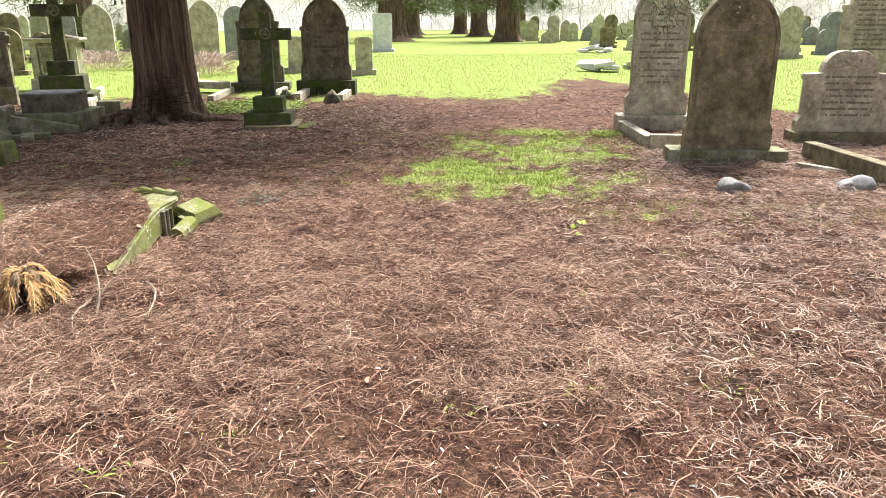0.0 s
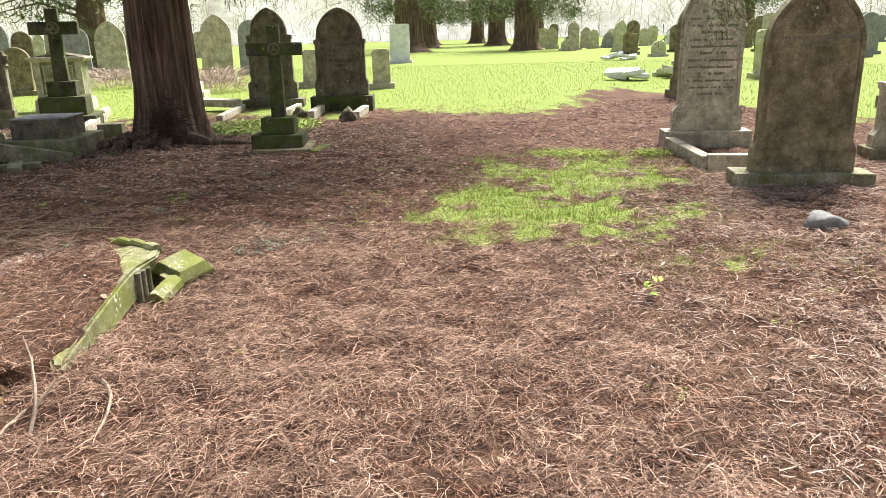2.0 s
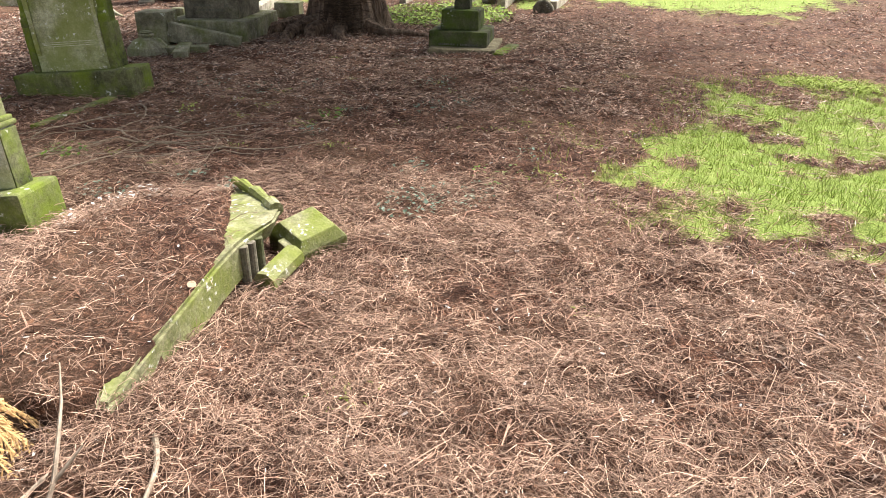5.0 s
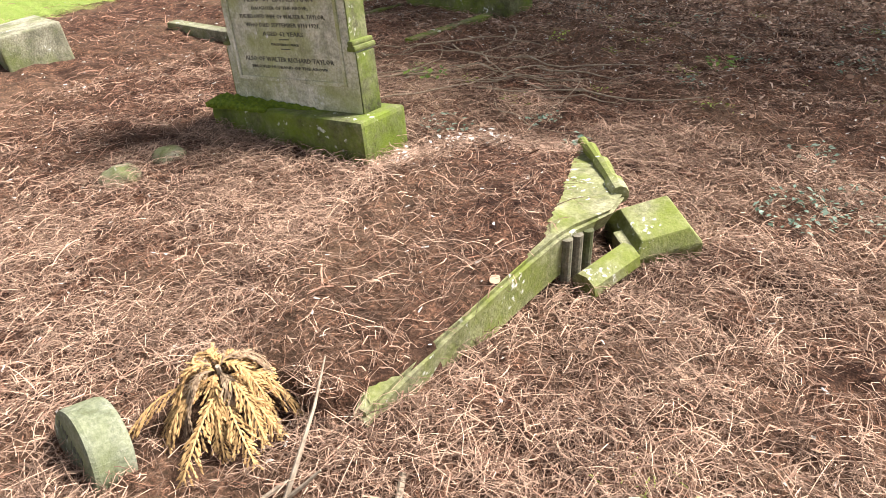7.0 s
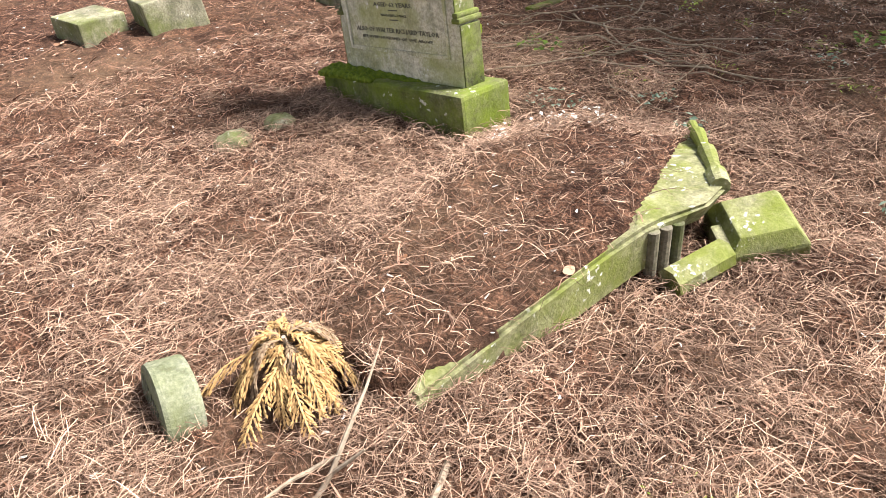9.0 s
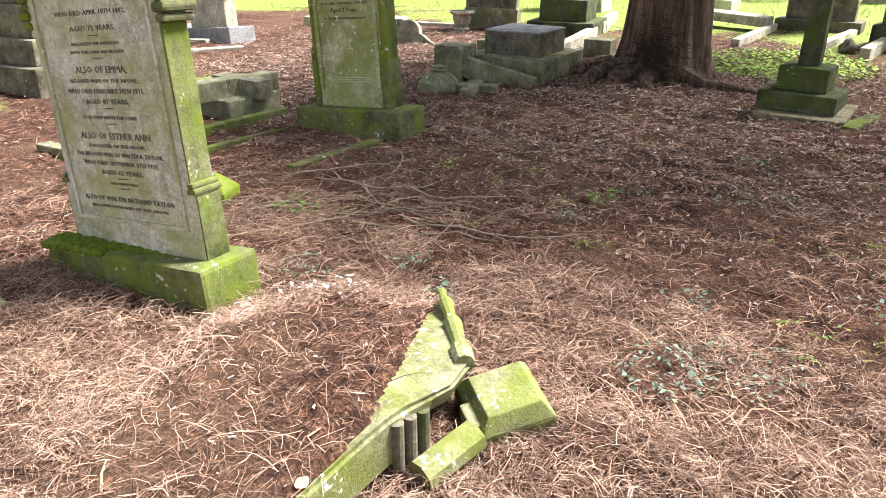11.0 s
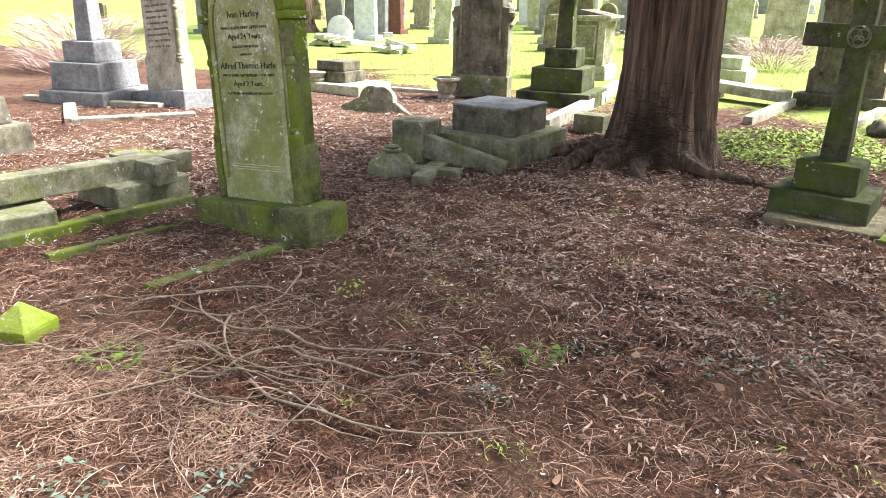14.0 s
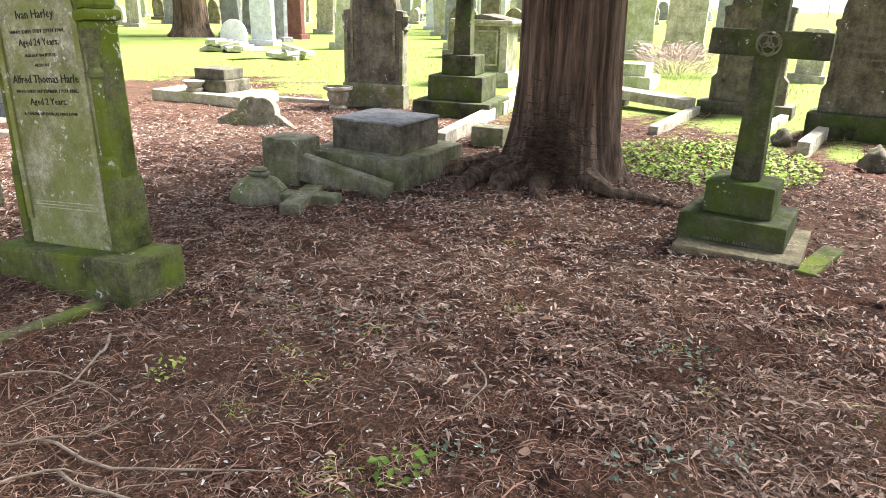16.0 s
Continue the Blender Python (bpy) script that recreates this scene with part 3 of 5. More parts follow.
fbody = plate(outline_of(0.62, 1.5, 1.06, 0.0, 0.0, 0.0), 0.15)
bmesh.ops.translate(fbody, verts=fbody.verts, vec=(-0.02, 0.03, 0.165))
part("body", fbody, stone("green_stained_stone", (0.46, 0.46, 0.31), (0.17, 0.18, 0.08), 0.76, 0.8, (0.2, 0.235, 0.05), 0.3), f)
for sx in (-1, 1):
    part("side_block", box(0.06, 0.2, 0.36, (-0.02 + sx * 0.325, 0.035, 0.165), 0.02), STONE_MOSS, f)
    part("side_panel", box(0.05, 0.13, 0.72, (-0.02 + sx * 0.32, 0.05, 0.5), 0.012), STONE_MOSS, f)
    column(f, -0.02 + sx * 0.322, -0.025, 0.52, 1.2, 0.026, STONE_MOSS)
    part("capital", merge(box(0.06, 0.17, 0.04, (-0.02 + sx * 0.32, 0.03, 1.19), 0.012), box(0.09, 0.2, 0.05, (-0.02 + sx * 0.322, 0.03, 1.23), 0.018), box(0.06, 0.18, 0.14, (-0.02 + sx * 0.315, 0.03, 1.28), 0.02)), STONE_MOSS, f)
fo = [(0.29, 0.3)] + arch(0.58, 1.2, 1.58) + [(-0.29, 0.3)]
fi = [(0.255, 0.3)] + arch(0.51, 1.2, 1.52) + [(-0.255, 0.3)]
part("arch_moulding", turned(ring_plate(fo, fi, 0.016, -0.05), pose(-0.02, 0, 0)), STONE_GREEN, f)
flowers(f, (-0.02, -0.05, 1.42), 0.42, 0.14, STONE_GREEN, rng, 40)
for text, size, z, width in F_LINES:
    lettering(text, size, (-0.02, -0.0465, z + 0.02), f, INK, width=width)
for z in (0.375, 0.39, 0.36):
    part("inscription_rule", box(0.44, 0.004, 0.005, (-0.02, -0.046, z), 0), STONE_PALE, f)
kerb([(-4.79, 5.9), (-4.8, 7.3)], 0.09, 0.05, STONE_MOSS, "moss-covered sunken kerb of a grave")
kerb([(-4.45, 6.15), (-4.42, 7.05)], 0.06, 0.03, STONE_MOSS, "moss-covered sunken kerb of a grave")
kerb([(-3.57, 6.25), (-3.56, 7.12)], 0.075, 0.035, STONE_MOSS, "moss-covered sunken kerb of a grave")


# ---- crosses ----
def knot(parent, at, r, material):
    """A carved roundel with interlace."""
    bm = bmesh.new()
    for rad, cx, cz in ((r, 0, 0), (r * 0.5, r * 0.35, r * 0.2), (r * 0.5, -r * 0.35, r * 0.2), (r * 0.5, 0, -r * 0.4)):
        pts = [(at[0] + cx + rad * math.cos(k * math.pi / 8), at[1], at[2] + cz + rad * math.sin(k * math.pi / 8)) for k in range(17)]
        t = tube(pts, [r * 0.11] * 17, 5)
        me = bpy.data.meshes.new("tmp")
        t.to_mesh(me)
        t.free()
        bm.from_mesh(me)
        bpy.data.meshes.remove(me)
    return part("roundel", bm, material, parent)


def cross_stone(place, rz, steps, shaft, top, arm_z, span, arm_h, depth, material, label, lean=(0, 0), step_material=None, roundel=True):
    """A memorial cross on a stepped base; steps: (width, height) from below."""
    ob = thing("memorial_cross", place, label, "cross", "", rz, lean)
    z = 0.0
    for n, (w, h) in enumerate(steps):
        extra = 0.1 if n == 0 else 0.0
        part("step", box(w, w, h + extra, (0, 0, z - extra), 0.018, 0.985, 2, n), step_material or material, ob)
        z += h - 0.002
    body = box(shaft, depth, arm_z - z + arm_h * 0.5, (0, 0, z), 0.012, 0.8, 2)
    head = box(shaft * 0.84, depth * 0.8, top - arm_z, (0, 0, arm_z), 0.01)
    arms = box(span, depth * 0.82, arm_h, (0, 0, arm_z - arm_h / 2), 0.01, 1.0, 2)
    part("shaft", body, material, ob)
    part("crossbar", arms, material, ob)
    part("head", head, material, ob)
    if roundel:
        knot(ob, (0, -depth * 0.45 - 0.004, arm_z), arm_h * 0.44, STONE_OLD)
    return ob


cr = cross_stone((-1.33, 10.03), 1, [(0.62, 0.2), (0.4, 0.2)], 0.17, 1.47, 1.2, 0.66, 0.15, 0.15, STONE_CROSS, "dark green algae-stained stone cross on a stepped base", (-1, 0.6))
bars([(0.06, 0.2, 0.022), (0.03, 0.14, 0.018)], cr, LETTER, -0.312, rng)
pl = thing("stone_plinth", (-1.27, 9.95), "half-sunken pale stone plinth under a cross", "plinth", "", 2)
part("slab", box(0.7, 0.78, 0.15, (0, 0, -0.1), 0.015, 1.0, 2), STONE_DARK, pl)
kerb([(-0.88, 9.55), (-0.78, 10.15)], 0.12, 0.03, STONE_MOSS, "broken mossy kerb end in the litter")
cross_stone((-5.35, 13.35), 14, [(1.0, 0.2), (0.7, 0.3), (0.44, 0.24)], 0.22, 1.86, 1.56, 0.72, 0.2, 0.2, STONE_CROSS, "weathered stone cross on three green-stained steps")
kerb([(-4.38, 11.3), (-4.85, 13.2)], 0.13, 0.14, STONE_BUFF, "pale stone kerb of a grave")
kerb([(-4.95, 13.6), (-5.45, 15.2)], 0.13, 0.14, STONE_BUFF, "pale stone kerb of a grave")

# ---- fallen stone in the litter ----
fallen = thing("fallen_headstone", (-1.5, 4.3, 0.0), "fallen headstone lying on its back, moss-edged and half buried", "headstone")
bm = bmesh.new()
top = [bm.verts.new((x + 1.5, y - 4.3, slab_top(x, y))) for x, y in SLAB]
shoulder = lambda x, y: 0.3 if x > -1.2 and 4.585 < y < 4.86 else 0.0
low = [bm.verts.new((x + shoulder(x, y) * (-1.26 - x) + 1.5, y + shoulder(x, y) * (4.74 - y) - 4.3, slab_top(x, y) - 0.15 + 0.06 * (shoulder(x, y) > 0))) for x, y in SLAB]
bm.faces.new(top)
bm.faces.new(low[::-1])
for k in range(len(SLAB)):
    bm.faces.new((low[k], low[(k + 1) % len(SLAB)], top[(k + 1) % len(SLAB)], top[k]))
bmesh.ops.recalc_face_normals(bm, faces=bm.faces[:])
bmesh.ops.bevel(bm, geom=[ed for ed in bm.edges if ed.verts[0] in top and ed.verts[1] in top], offset=0.014, segments=2, affect="EDGES")
bmesh.ops.triangulate(bm, faces=[fc for fc in bm.faces if len(fc.verts) > 4])
FALLEN = stone("moss_streaked_stone", (0.29, 0.28, 0.17), (0.1, 0.1, 0.045), 0.72, 0.72, (0.14, 0.175, 0.012), 0.3)
part("slab", bm, FALLEN, fallen)
wave = []
for k in range(31):
    u = k / 30
    side_step = 0.024 * math.sin(u * 6.2 * math.pi)
    wave.append((-1.15 - 0.4 * u - 0.71 * side_step, 4.8 + 0.41 * u + 0.71 * side_step, 0.205 - 0.05 * u * u))
part("moulded_edge", turned(tube(wave, [0.033 - 0.012 * k / 30 + 0.005 * math.sin(k * 0.62) for k in range(31)], 10), pose(1.5, -4.3, 0.006)), FALLEN, fallen)
# Stubs take the very dark stone, which paints in the shade of the recess.
for k in range(3):
    part("shaft_stub", lathe([(0.02, 0.03), (0.02, 0.185)], 12, (0.348 + 0.01 * k, 0.18 + 0.045 * k, 0.0)), STONE_DEEP, fallen)
blockp = thing("broken_capital", (-1.06, 4.9, 0.0), "broken mossy capital block lying beside a fallen headstone", "stone block", "", -33, (8, 13))
part("block", merge(box(0.25, 0.26, 0.17, (0, 0, -0.09), 0.01, 0.97, 2), box(0.243, 0.252, 0.055, (0, 0, 0.078), 0.006, 0.7)), FALLEN, blockp)
part("moulded_ledge", box(0.1, 0.04, 0.07, (0.03, -0.125, 0.03), 0.008), FALLEN, blockp)
legp = thing("broken_shaft", (-1.07, 4.57, 0.0), "short broken stone shaft lying in the litter", "stone fragment", "", -10)
part("shaft", tube([(0, -0.08, 0.02), (0, 0.14, 0.05)], [0.052, 0.052], 8), FALLEN, legp)

# ---- small footstone, tuft and sapling ----
fs = thing("footstone", (-1.66, 3.12, -0.03), "small round-topped grey-green footstone leaning in the litter", "footstone", "", -6, (-10, 14))
part("body", plate([(0.135, -0.05)] + arch(0.27, 0.03, 0.165) + [(-0.135, -0.05)], 0.105, 0.014), stone("grey_green_stone", (0.22, 0.225, 0.175), (0.11, 0.12, 0.08), 0.5, 0.55, (0.15, 0.17, 0.06)), fs)
lettering("J W 1898", 0.035, (-0.02, -0.053, 0.07), fs, LETTER, width=0.15)


def strands(name, bases, rng_np, length, width, curl, rise, material, label, category, rings=4, sides=3, heading=None, drop=0.0, parent=None, kind="stuff", leafy=False):
    """Many thin curling pieces at once. bases: places (n, 3)."""
    n = len(bases)
    head = rng_np.uniform(0, 2 * np.pi, n) if heading is None else heading
    ln = rng_np.uniform(*length, n)
    wd = rng_np.uniform(*width, n)
    turn = rng_np.normal(0, curl, n)
    lift = rng_np.uniform(*rise, n)
    pts = np.zeros((n, rings, 3))
    p = np.array(bases, float)
    ang = head.copy()
    for k in range(rings):
        pts[:, k] = p
        seg = ln / (rings - 1)
        slope = lift * (1 - 2.0 * k / (rings - 1)) - drop * k / (rings - 1)
        p = p + np.stack([np.cos(ang) * seg * np.cos(slope), np.sin(ang) * seg * np.cos(slope), np.sin(slope) * seg], -1)
        ang = ang + turn / (rings - 1) * (1 + 0.5 * rng_np.normal(0, 1, n))
    side = np.stack([-np.sin(ang), np.cos(ang), np.zeros(n)], -1)[:, None]
    up = np.array([0, 0, 1.0])[None, None]
    taper = (np.sin(np.linspace(0.25, 2.95, rings)) if leafy else np.linspace(1.0, 0.55, rings))[None, :, None]
    w = wd[:, None, None] * taper / 2
    if sides == 2:
        tip = rng_np.uniform(-0.8, 0.8, n)[:, None, None]
        off = side * np.cos(tip) + up * np.sin(tip)
        verts = np.stack([pts - w * off, pts + w * off], 2)
    else:
        verts = np.stack([pts - w * side, pts + w * side, pts + w * 1.4 * up], 2)
    verts = verts.reshape(-1, 3)
    base = (np.arange(n) * rings * sides)[:, None, None]
    ring = np.arange(rings - 1)[None, :, None] * sides
    quads = []
    for k in range(sides if sides > 2 else 1):
        a, b2 = k, (k + 1) % sides
        quads.append(np.stack([base + ring + a, base + ring + b2, base + ring + sides + b2, base + ring + sides + a], -1).reshape(-1, 4))
    return arrays(name, verts, np.concatenate(quads), material, label, category, kind, parent)


nr = np.random.default_rng(7)
tuft = thing("dead_conifer_spray", (-1.5, 3.42, 0.0), "drooping tuft of dry golden-brown conifer spray", "dead foliage")
STRAWDARK = plain("dry_grey_spray", (0.12, 0.075, 0.045), (0.36, 0.26, 0.17), 9.0, 0.85, 0.2, True)


def frond(head, reach, top, fall, seed, material):
    """One flat drooping frond: a bowed stem with two rows of scaly side shoots."""
    r_ = np.random.default_rng(seed)
    verts, faces = [], []
    n, bow = 15, r_.normal(0, 0.25)
    side_way = np.array([-math.sin(head), math.cos(head), 0.0])
    way = np.array([math.cos(head), math.sin(head), 0.0])
    spine = []
    for k in range(n):
        u = k / (n - 1)
        spine.append(way * (0.015 + reach * (u ** 0.8)) + side_way * bow * reach * u * u + np.array([0, 0, max(top + 0.035 * math.sin(2.2 * u) - fall * u ** 1.7, 0.012)]))

    def blade(a, b, w):
        """A thin folded shoot from a to b."""
        d = b - a
        across = np.cross(d, (0.2, 0.1, 1.0))
        across = across / (np.linalg.norm(across) + 1e-9) * w
        k0 = len(verts)
        m = a + 0.55 * d
        up = np.array([0, 0, w * 0.8])
        verts.extend([a, m + across, b, m - across, m + up])
        faces.extend([(k0, k0 + 1, k0 + 4), (k0 + 1, k0 + 2, k0 + 4), (k0, k0 + 4, k0 + 3), (k0 + 4, k0 + 2, k0 + 3)])

    for a, b in zip(spine, spine[1:]):
        blade(a, a + 1.5 * (b - a), 0.0035)
    for k in range(1, n):
        u = k / (n - 1)
        d = spine[k] - spine[k - 1]
        d = d / np.linalg.norm(d)
        for sgn in (-1, 1):
            ln = (0.052 * math.sin(0.5 + 2.3 * u)) * r_.uniform(0.7, 1.2)
            tip = spine[k] + ln * (0.8 * d + sgn * 0.5 * side_way + np.array([0, 0, -0.35 - 0.3 * u])) + r_.normal(0, 0.004, 3)
            for q in range(4):
                f0, f1 = q / 4, (q + 1.5) / 4
                a, b = spine[k] + f0 * (tip - spine[k]), spine[k] + min(f1, 1.1) * (tip - spine[k])
                blade(a, b + r_.normal(0, 0.003, 3), 0.0032)
                blade(a, a + 0.6 * (b - a) + sgn * 0.006 * side_way + 0.004 * d, 0.0022)
    return arrays("frond", verts, faces, material, "", "", "", tuft)


for k in range(30):
    head = 2 * math.pi * k / 30 * 1.0 + nr.normal(0, 0.16)
    low = k % 3
    frond(head, (0.15, 0.2, 0.11)[low] * nr.uniform(0.75, 1.15), (0.15, 0.11, 0.18)[low] * nr.uniform(0.85, 1.1), (0.15, 0.11, 0.15)[low], 300 + k, STRAWDARK if k % 6 == 5 else STRAW)
part("stem", tube([(0, 0, -0.03), (0.005, 0.005, 0.1), (0.02, -0.01, 0.19)], [0.012, 0.01, 0.006], 7), BRANCH, tuft)
stick = thing("bare_sapling", (-1.12, 3.32, 0.0), "thin pale bare sapling stem rising from the litter", "sapling")
part("stem", tube([(0, -0.08, -0.02), (0.0, 0.0, 0.06), (-0.02, 0.06, 0.12), (-0.07, 0.16, 0.18), (-0.14, 0.26, 0.23)], [0.008, 0.007, 0.006, 0.004, 0.002], 6), BRANCH, stick)
part("side_shoot", tube([(0.0, 0.0, 0.06), (0.03, 0.04, 0.1), (0.05, 0.07, 0.13)], [0.006, 0.005, 0.003], 6), BRANCH, stick)


def rock(place, size, material, label, name="stone_lump", sq=(1.3, 1.0, 0.75)):
    ob = thing(name, place, label, "stone")
    bm = bmesh.new()
    bmesh.ops.create_icosphere(bm, subdivisions=3, radius=size)
    for v in bm.verts:
        v.co += v.co.normalized() * (noise.noise(v.co * 9 + Vector((place[0], place[1], 0))) * 0.7 + noise.noise(v.co * 26) * 0.25) * size
        v.co = Vector((v.co.x * sq[0], v.co.y * sq[1], v.co.z * sq[2] + size * 0.25))
    part("lump", bm, material, ob)
    for p in ob.children[0].data.polygons:
        p.use_smooth = True
    return ob


rock((3.02, 5.45), 0.1, STONE_GREY, "pale rounded stone lump on the litter")
rock((4.05, 5.5), 0.1, STONE_GREY, "pale rounded stone lump on the litter")
rock((-3.1, 3.96), 0.075, STONE_OLD, "rounded greenish stone lump on the litter")
rock((-3.12, 4.2), 0.06, STONE_OLD, "small pale stone lump on the litter")
PY_MOSS = stone("bright_moss_stone", (0.26, 0.29, 0.1), (0.15, 0.19, 0.03), 0.9, 0.85, (0.2, 0.28, 0.012), 0.3)
py = thing("stone_finial", (-3.55, 5.66), "bright mossy pyramid-topped stone stump in the litter", "stone stump", "", 25)
part("cap", merge(box(0.2, 0.2, 0.12, (0, 0, -0.06), 0.012), box(0.2, 0.2, 0.1, (0, 0, 0.058), 0.006, 0.06)), PY_MOSS, py)


# ---- broken and stepped monuments under the tree ----
bt = thing("box_tomb", (-4.16, 10.12), "two-tier mossy stone box tomb with inscribed top block", "tomb", "", 4)
part("lower_tier", box(0.95, 0.98, 0.32, (0, 0, -0.1), 0.015, 1.0, 2), STONE_OLD, bt)
part("upper_tier", box(0.64, 0.62, 0.23, (0.0, 0.02, 0.218), 0.014, 1.0, 2), STONE_DEEP, bt)
part("top_slab", box(0.65, 0.63, 0.018, (0.0, 0.02, 0.447), 0.006), STONE_GREY, bt)
bars([(0.35, 0.2, 0.03), (0.3, 0.16, 0.025)], bt, LETTER, -0.292, rng)
ub = thing("stone_block", (-4.62, 9.5), "upright mossy broken stone block", "stone block", "", 8)
part("block", box(0.34, 0.3, 0.45, (0, 0, -0.1), 0.014, 1.0, 1), STONE_OLD, ub)
ls = thing("leaning_slab", (-4.06, 9.46, 0.02), "sloping stone slab leaning against a box tomb", "stone slab", "", 9, (0, 11))
part("slab", box(0.78, 0.11, 0.2, (0, 0, -0.05), 0.012), STONE_OLD, ls)
fp = thing("fallen_cross_piece", (-4.05, 9.0), "small broken stone cross lying flat in the litter", "cross", "", 24)
part("bar", box(0.14, 0.56, 0.09, (0, 0, -0.03), 0.01), STONE_OLD, fp)
part("arm", box(0.5, 0.14, 0.086, (0, 0.06, -0.03), 0.01), STONE_OLD, fp)
du = thing("fallen_urn", (-4.4, 8.93), "squat mossy stone urn lid lying in the litter", "urn")
part("dome", lathe([(0.2, -0.06), (0.215, 0.0), (0.195, 0.07), (0.14, 0.13), (0.07, 0.16), (0.06, 0.17)], 22), STONE_OLD, du)
part("knob", lathe([(0.05, 0.16), (0.08, 0.175), (0.08, 0.19), (0.05, 0.2), (0.065, 0.212), (0.03, 0.225)], 18), STONE_OLD, du)
sb = thing("stone_block", (-4.05, 11.75), "small pale stone block beside a trunk", "stone block", "", 8)
part("block", box(0.34, 0.24, 0.24, (0, 0, -0.06), 0.015), STONE_OLD, sb)
sb2 = thing("stone_block", (-5.2, 10.9), "small stone block in the litter", "stone block", "", 20)
part("block", box(0.16, 0.16, 0.22, (0, 0, -0.05), 0.02), STONE_OLD, sb2)
hb = thing("sunken_headstone", (-6.62, 11.05), "sunken scroll-shouldered headstone top in the litter", "headstone", "", 18, (-12, 3))
part("body", plate([(0.46, -0.05), (0.46, 0.03), (0.36, 0.08), (0.27, 0.14)] + arch(0.46, 0.15, 0.3) + [(-0.27, 0.14), (-0.36, 0.08), (-0.46, 0.03), (-0.46, -0.05)], 0.14, 0.015), STONE_OLD, hb)
vs = thing("stone_vase", (-6.72, 12.55), "weathered stone vase with broad rim", "vase")
part("bowl", lathe([(0.11, -0.02), (0.12, 0.04), (0.08, 0.07), (0.12, 0.12), (0.145, 0.2), (0.13, 0.24), (0.19, 0.27), (0.19, 0.3), (0.14, 0.3), (0.12, 0.22)], 22), STONE_BUFF, vs)
g = headstone((-6.5, 13.05), 14, 0.78, 1.56, 1.14, 0.16, STONE_DEEP, "dark arched headstone with green edges and side scrolls", (0.86, 0.2, 0.3), STONE_OLD, 0, 0, 0.07, band=STONE_OLD)
for sx in (-1, 1):
    part("scroll", lathe([(0.03, 0.95), (0.055, 0.98), (0.03, 1.02), (0.06, 1.08), (0.065, 1.14), (0.02, 1.17)], 12, (sx * 0.4, 0, 0)), STONE_OLD, g)
    part("edge_strip", box(0.05, 0.17, 0.7, (sx * 0.385, 0, 0.27), 0.01), STONE_OLD, g)
kerb([(-7.9, 12.7), (-6.95, 12.95)], 0.1, 0.05, STONE_BUFF, "low kerb edging a grave")
ct = thing("pedestal_tomb", (-6.7, 16.4), "buff pedestal tomb with panelled sides and moulded cornice", "tomb", "", 10)
part("plinth", box(1.05, 0.75, 0.3, (0, 0, -0.05), 0.03, 0.95), STONE_BUFF, ct)
part("body", box(0.86, 0.58, 0.72, (0, 0, 0.25), 0.01, 1.0), STONE_OLD, ct)
for sx in (-1, 1):
    part("pilaster", box(0.13, 0.06, 0.72, (sx * 0.38, -0.3, 0.25), 0.015), STONE_BUFF, ct)
part("panel_frame", ring_plate([(0.28, 0.34), (0.28, 0.9), (-0.28, 0.9), (-0.28, 0.34), (0.28, 0.34)], [(0.25, 0.37), (0.25, 0.87), (-0.25, 0.87), (-0.25, 0.37), (0.25, 0.37)], 0.02, -0.295), STONE_BUFF, ct)
part("cornice", merge(box(0.98, 0.7, 0.05, (0, 0, 0.965), 0.015), box(1.08, 0.8, 0.05, (0, 0, 1.01), 0.015)), STONE_BUFF, ct)
part("gable", plate([(0.5, 1.06), (0.16, 1.12), (0, 1.15), (-0.16, 1.12), (-0.5, 1.06)], 0.7, 0.01), STONE_DEEP, ct)
sE = headstone((-2.4, 15.9), 2, 0.84, 1.9, 1.32, 0.18, STONE_DEEP, "tall dark pointed headstone with shouldered sides", (1.2, 0.5, 0.16), STONE_DEEP, 0.06, 0.3, 0.07)
sD = headstone((-0.93, 14.75), -2, 0.9, 1.82, 1.2, 0.18, STONE_DEEP, "tall dark pointed headstone with moulded arch on a heavy base", (1.14, 0.5, 0.26), STONE_CROSS, 0.04, 0.25, 0.03)
bars([(1.2 - 0.09 * k, 0.26, 0.03) for k in range(6)], sD, WORN, -0.094, rng)
kerb([(-2.95, 15.5), (-2.9, 13.4)], 0.11, 0.1, STONE_BUFF, "buff stone kerb of a grave")
kerb([(-1.85, 15.5), (-1.95, 13.6)], 0.11, 0.1, STONE_BUFF, "buff stone kerb of a grave")
kerb([(-1.3, 14.4), (-1.35, 13.2)], 0.12, 0.14, STONE_BUFF, "buff stone kerb of a grave")
kerb([(-0.5, 14.4), (-0.6, 13.2)], 0.12, 0.12, STONE_BUFF, "buff stone kerb of a grave")
rock((-1.62, 13.75), 0.11, STONE_DEEP, "dark rough stone lump between grave kerbs", "stone_lump", (1, 1, 1.2))
rock((-0.72, 12.95), 0.12, STONE_DEEP, "dark rough stone lump beside a grave kerb", "stone_lump", (1, 1, 1.2))
fs2 = thing("fallen_slab", (-3.65, 15.35), "long pale fallen stone slab propped on kerbs", "stone slab", "", -6, (0, 3))
part("slab", box(1.35, 0.35, 0.14, (0, 0, 0.1), 0.02, 1.0, 2), STONE_BUFF, fs2)
part("prop", box(0.3, 0.4, 0.2, (-0.45, 0.05, -0.09), 0.02), STONE_DEEP, fs2)
st = thing("grave_monument", (-4.65, 17.8), "two-stage pale stone grave base", "plinth", "", 5)
part("lower_stage", box(0.85, 0.8, 0.28, (0, 0, -0.06), 0.02), STONE_PALE, st)
part("upper_stage", box(0.62, 0.6, 0.2, (0, 0, 0.215), 0.02), STONE_PALE, st)


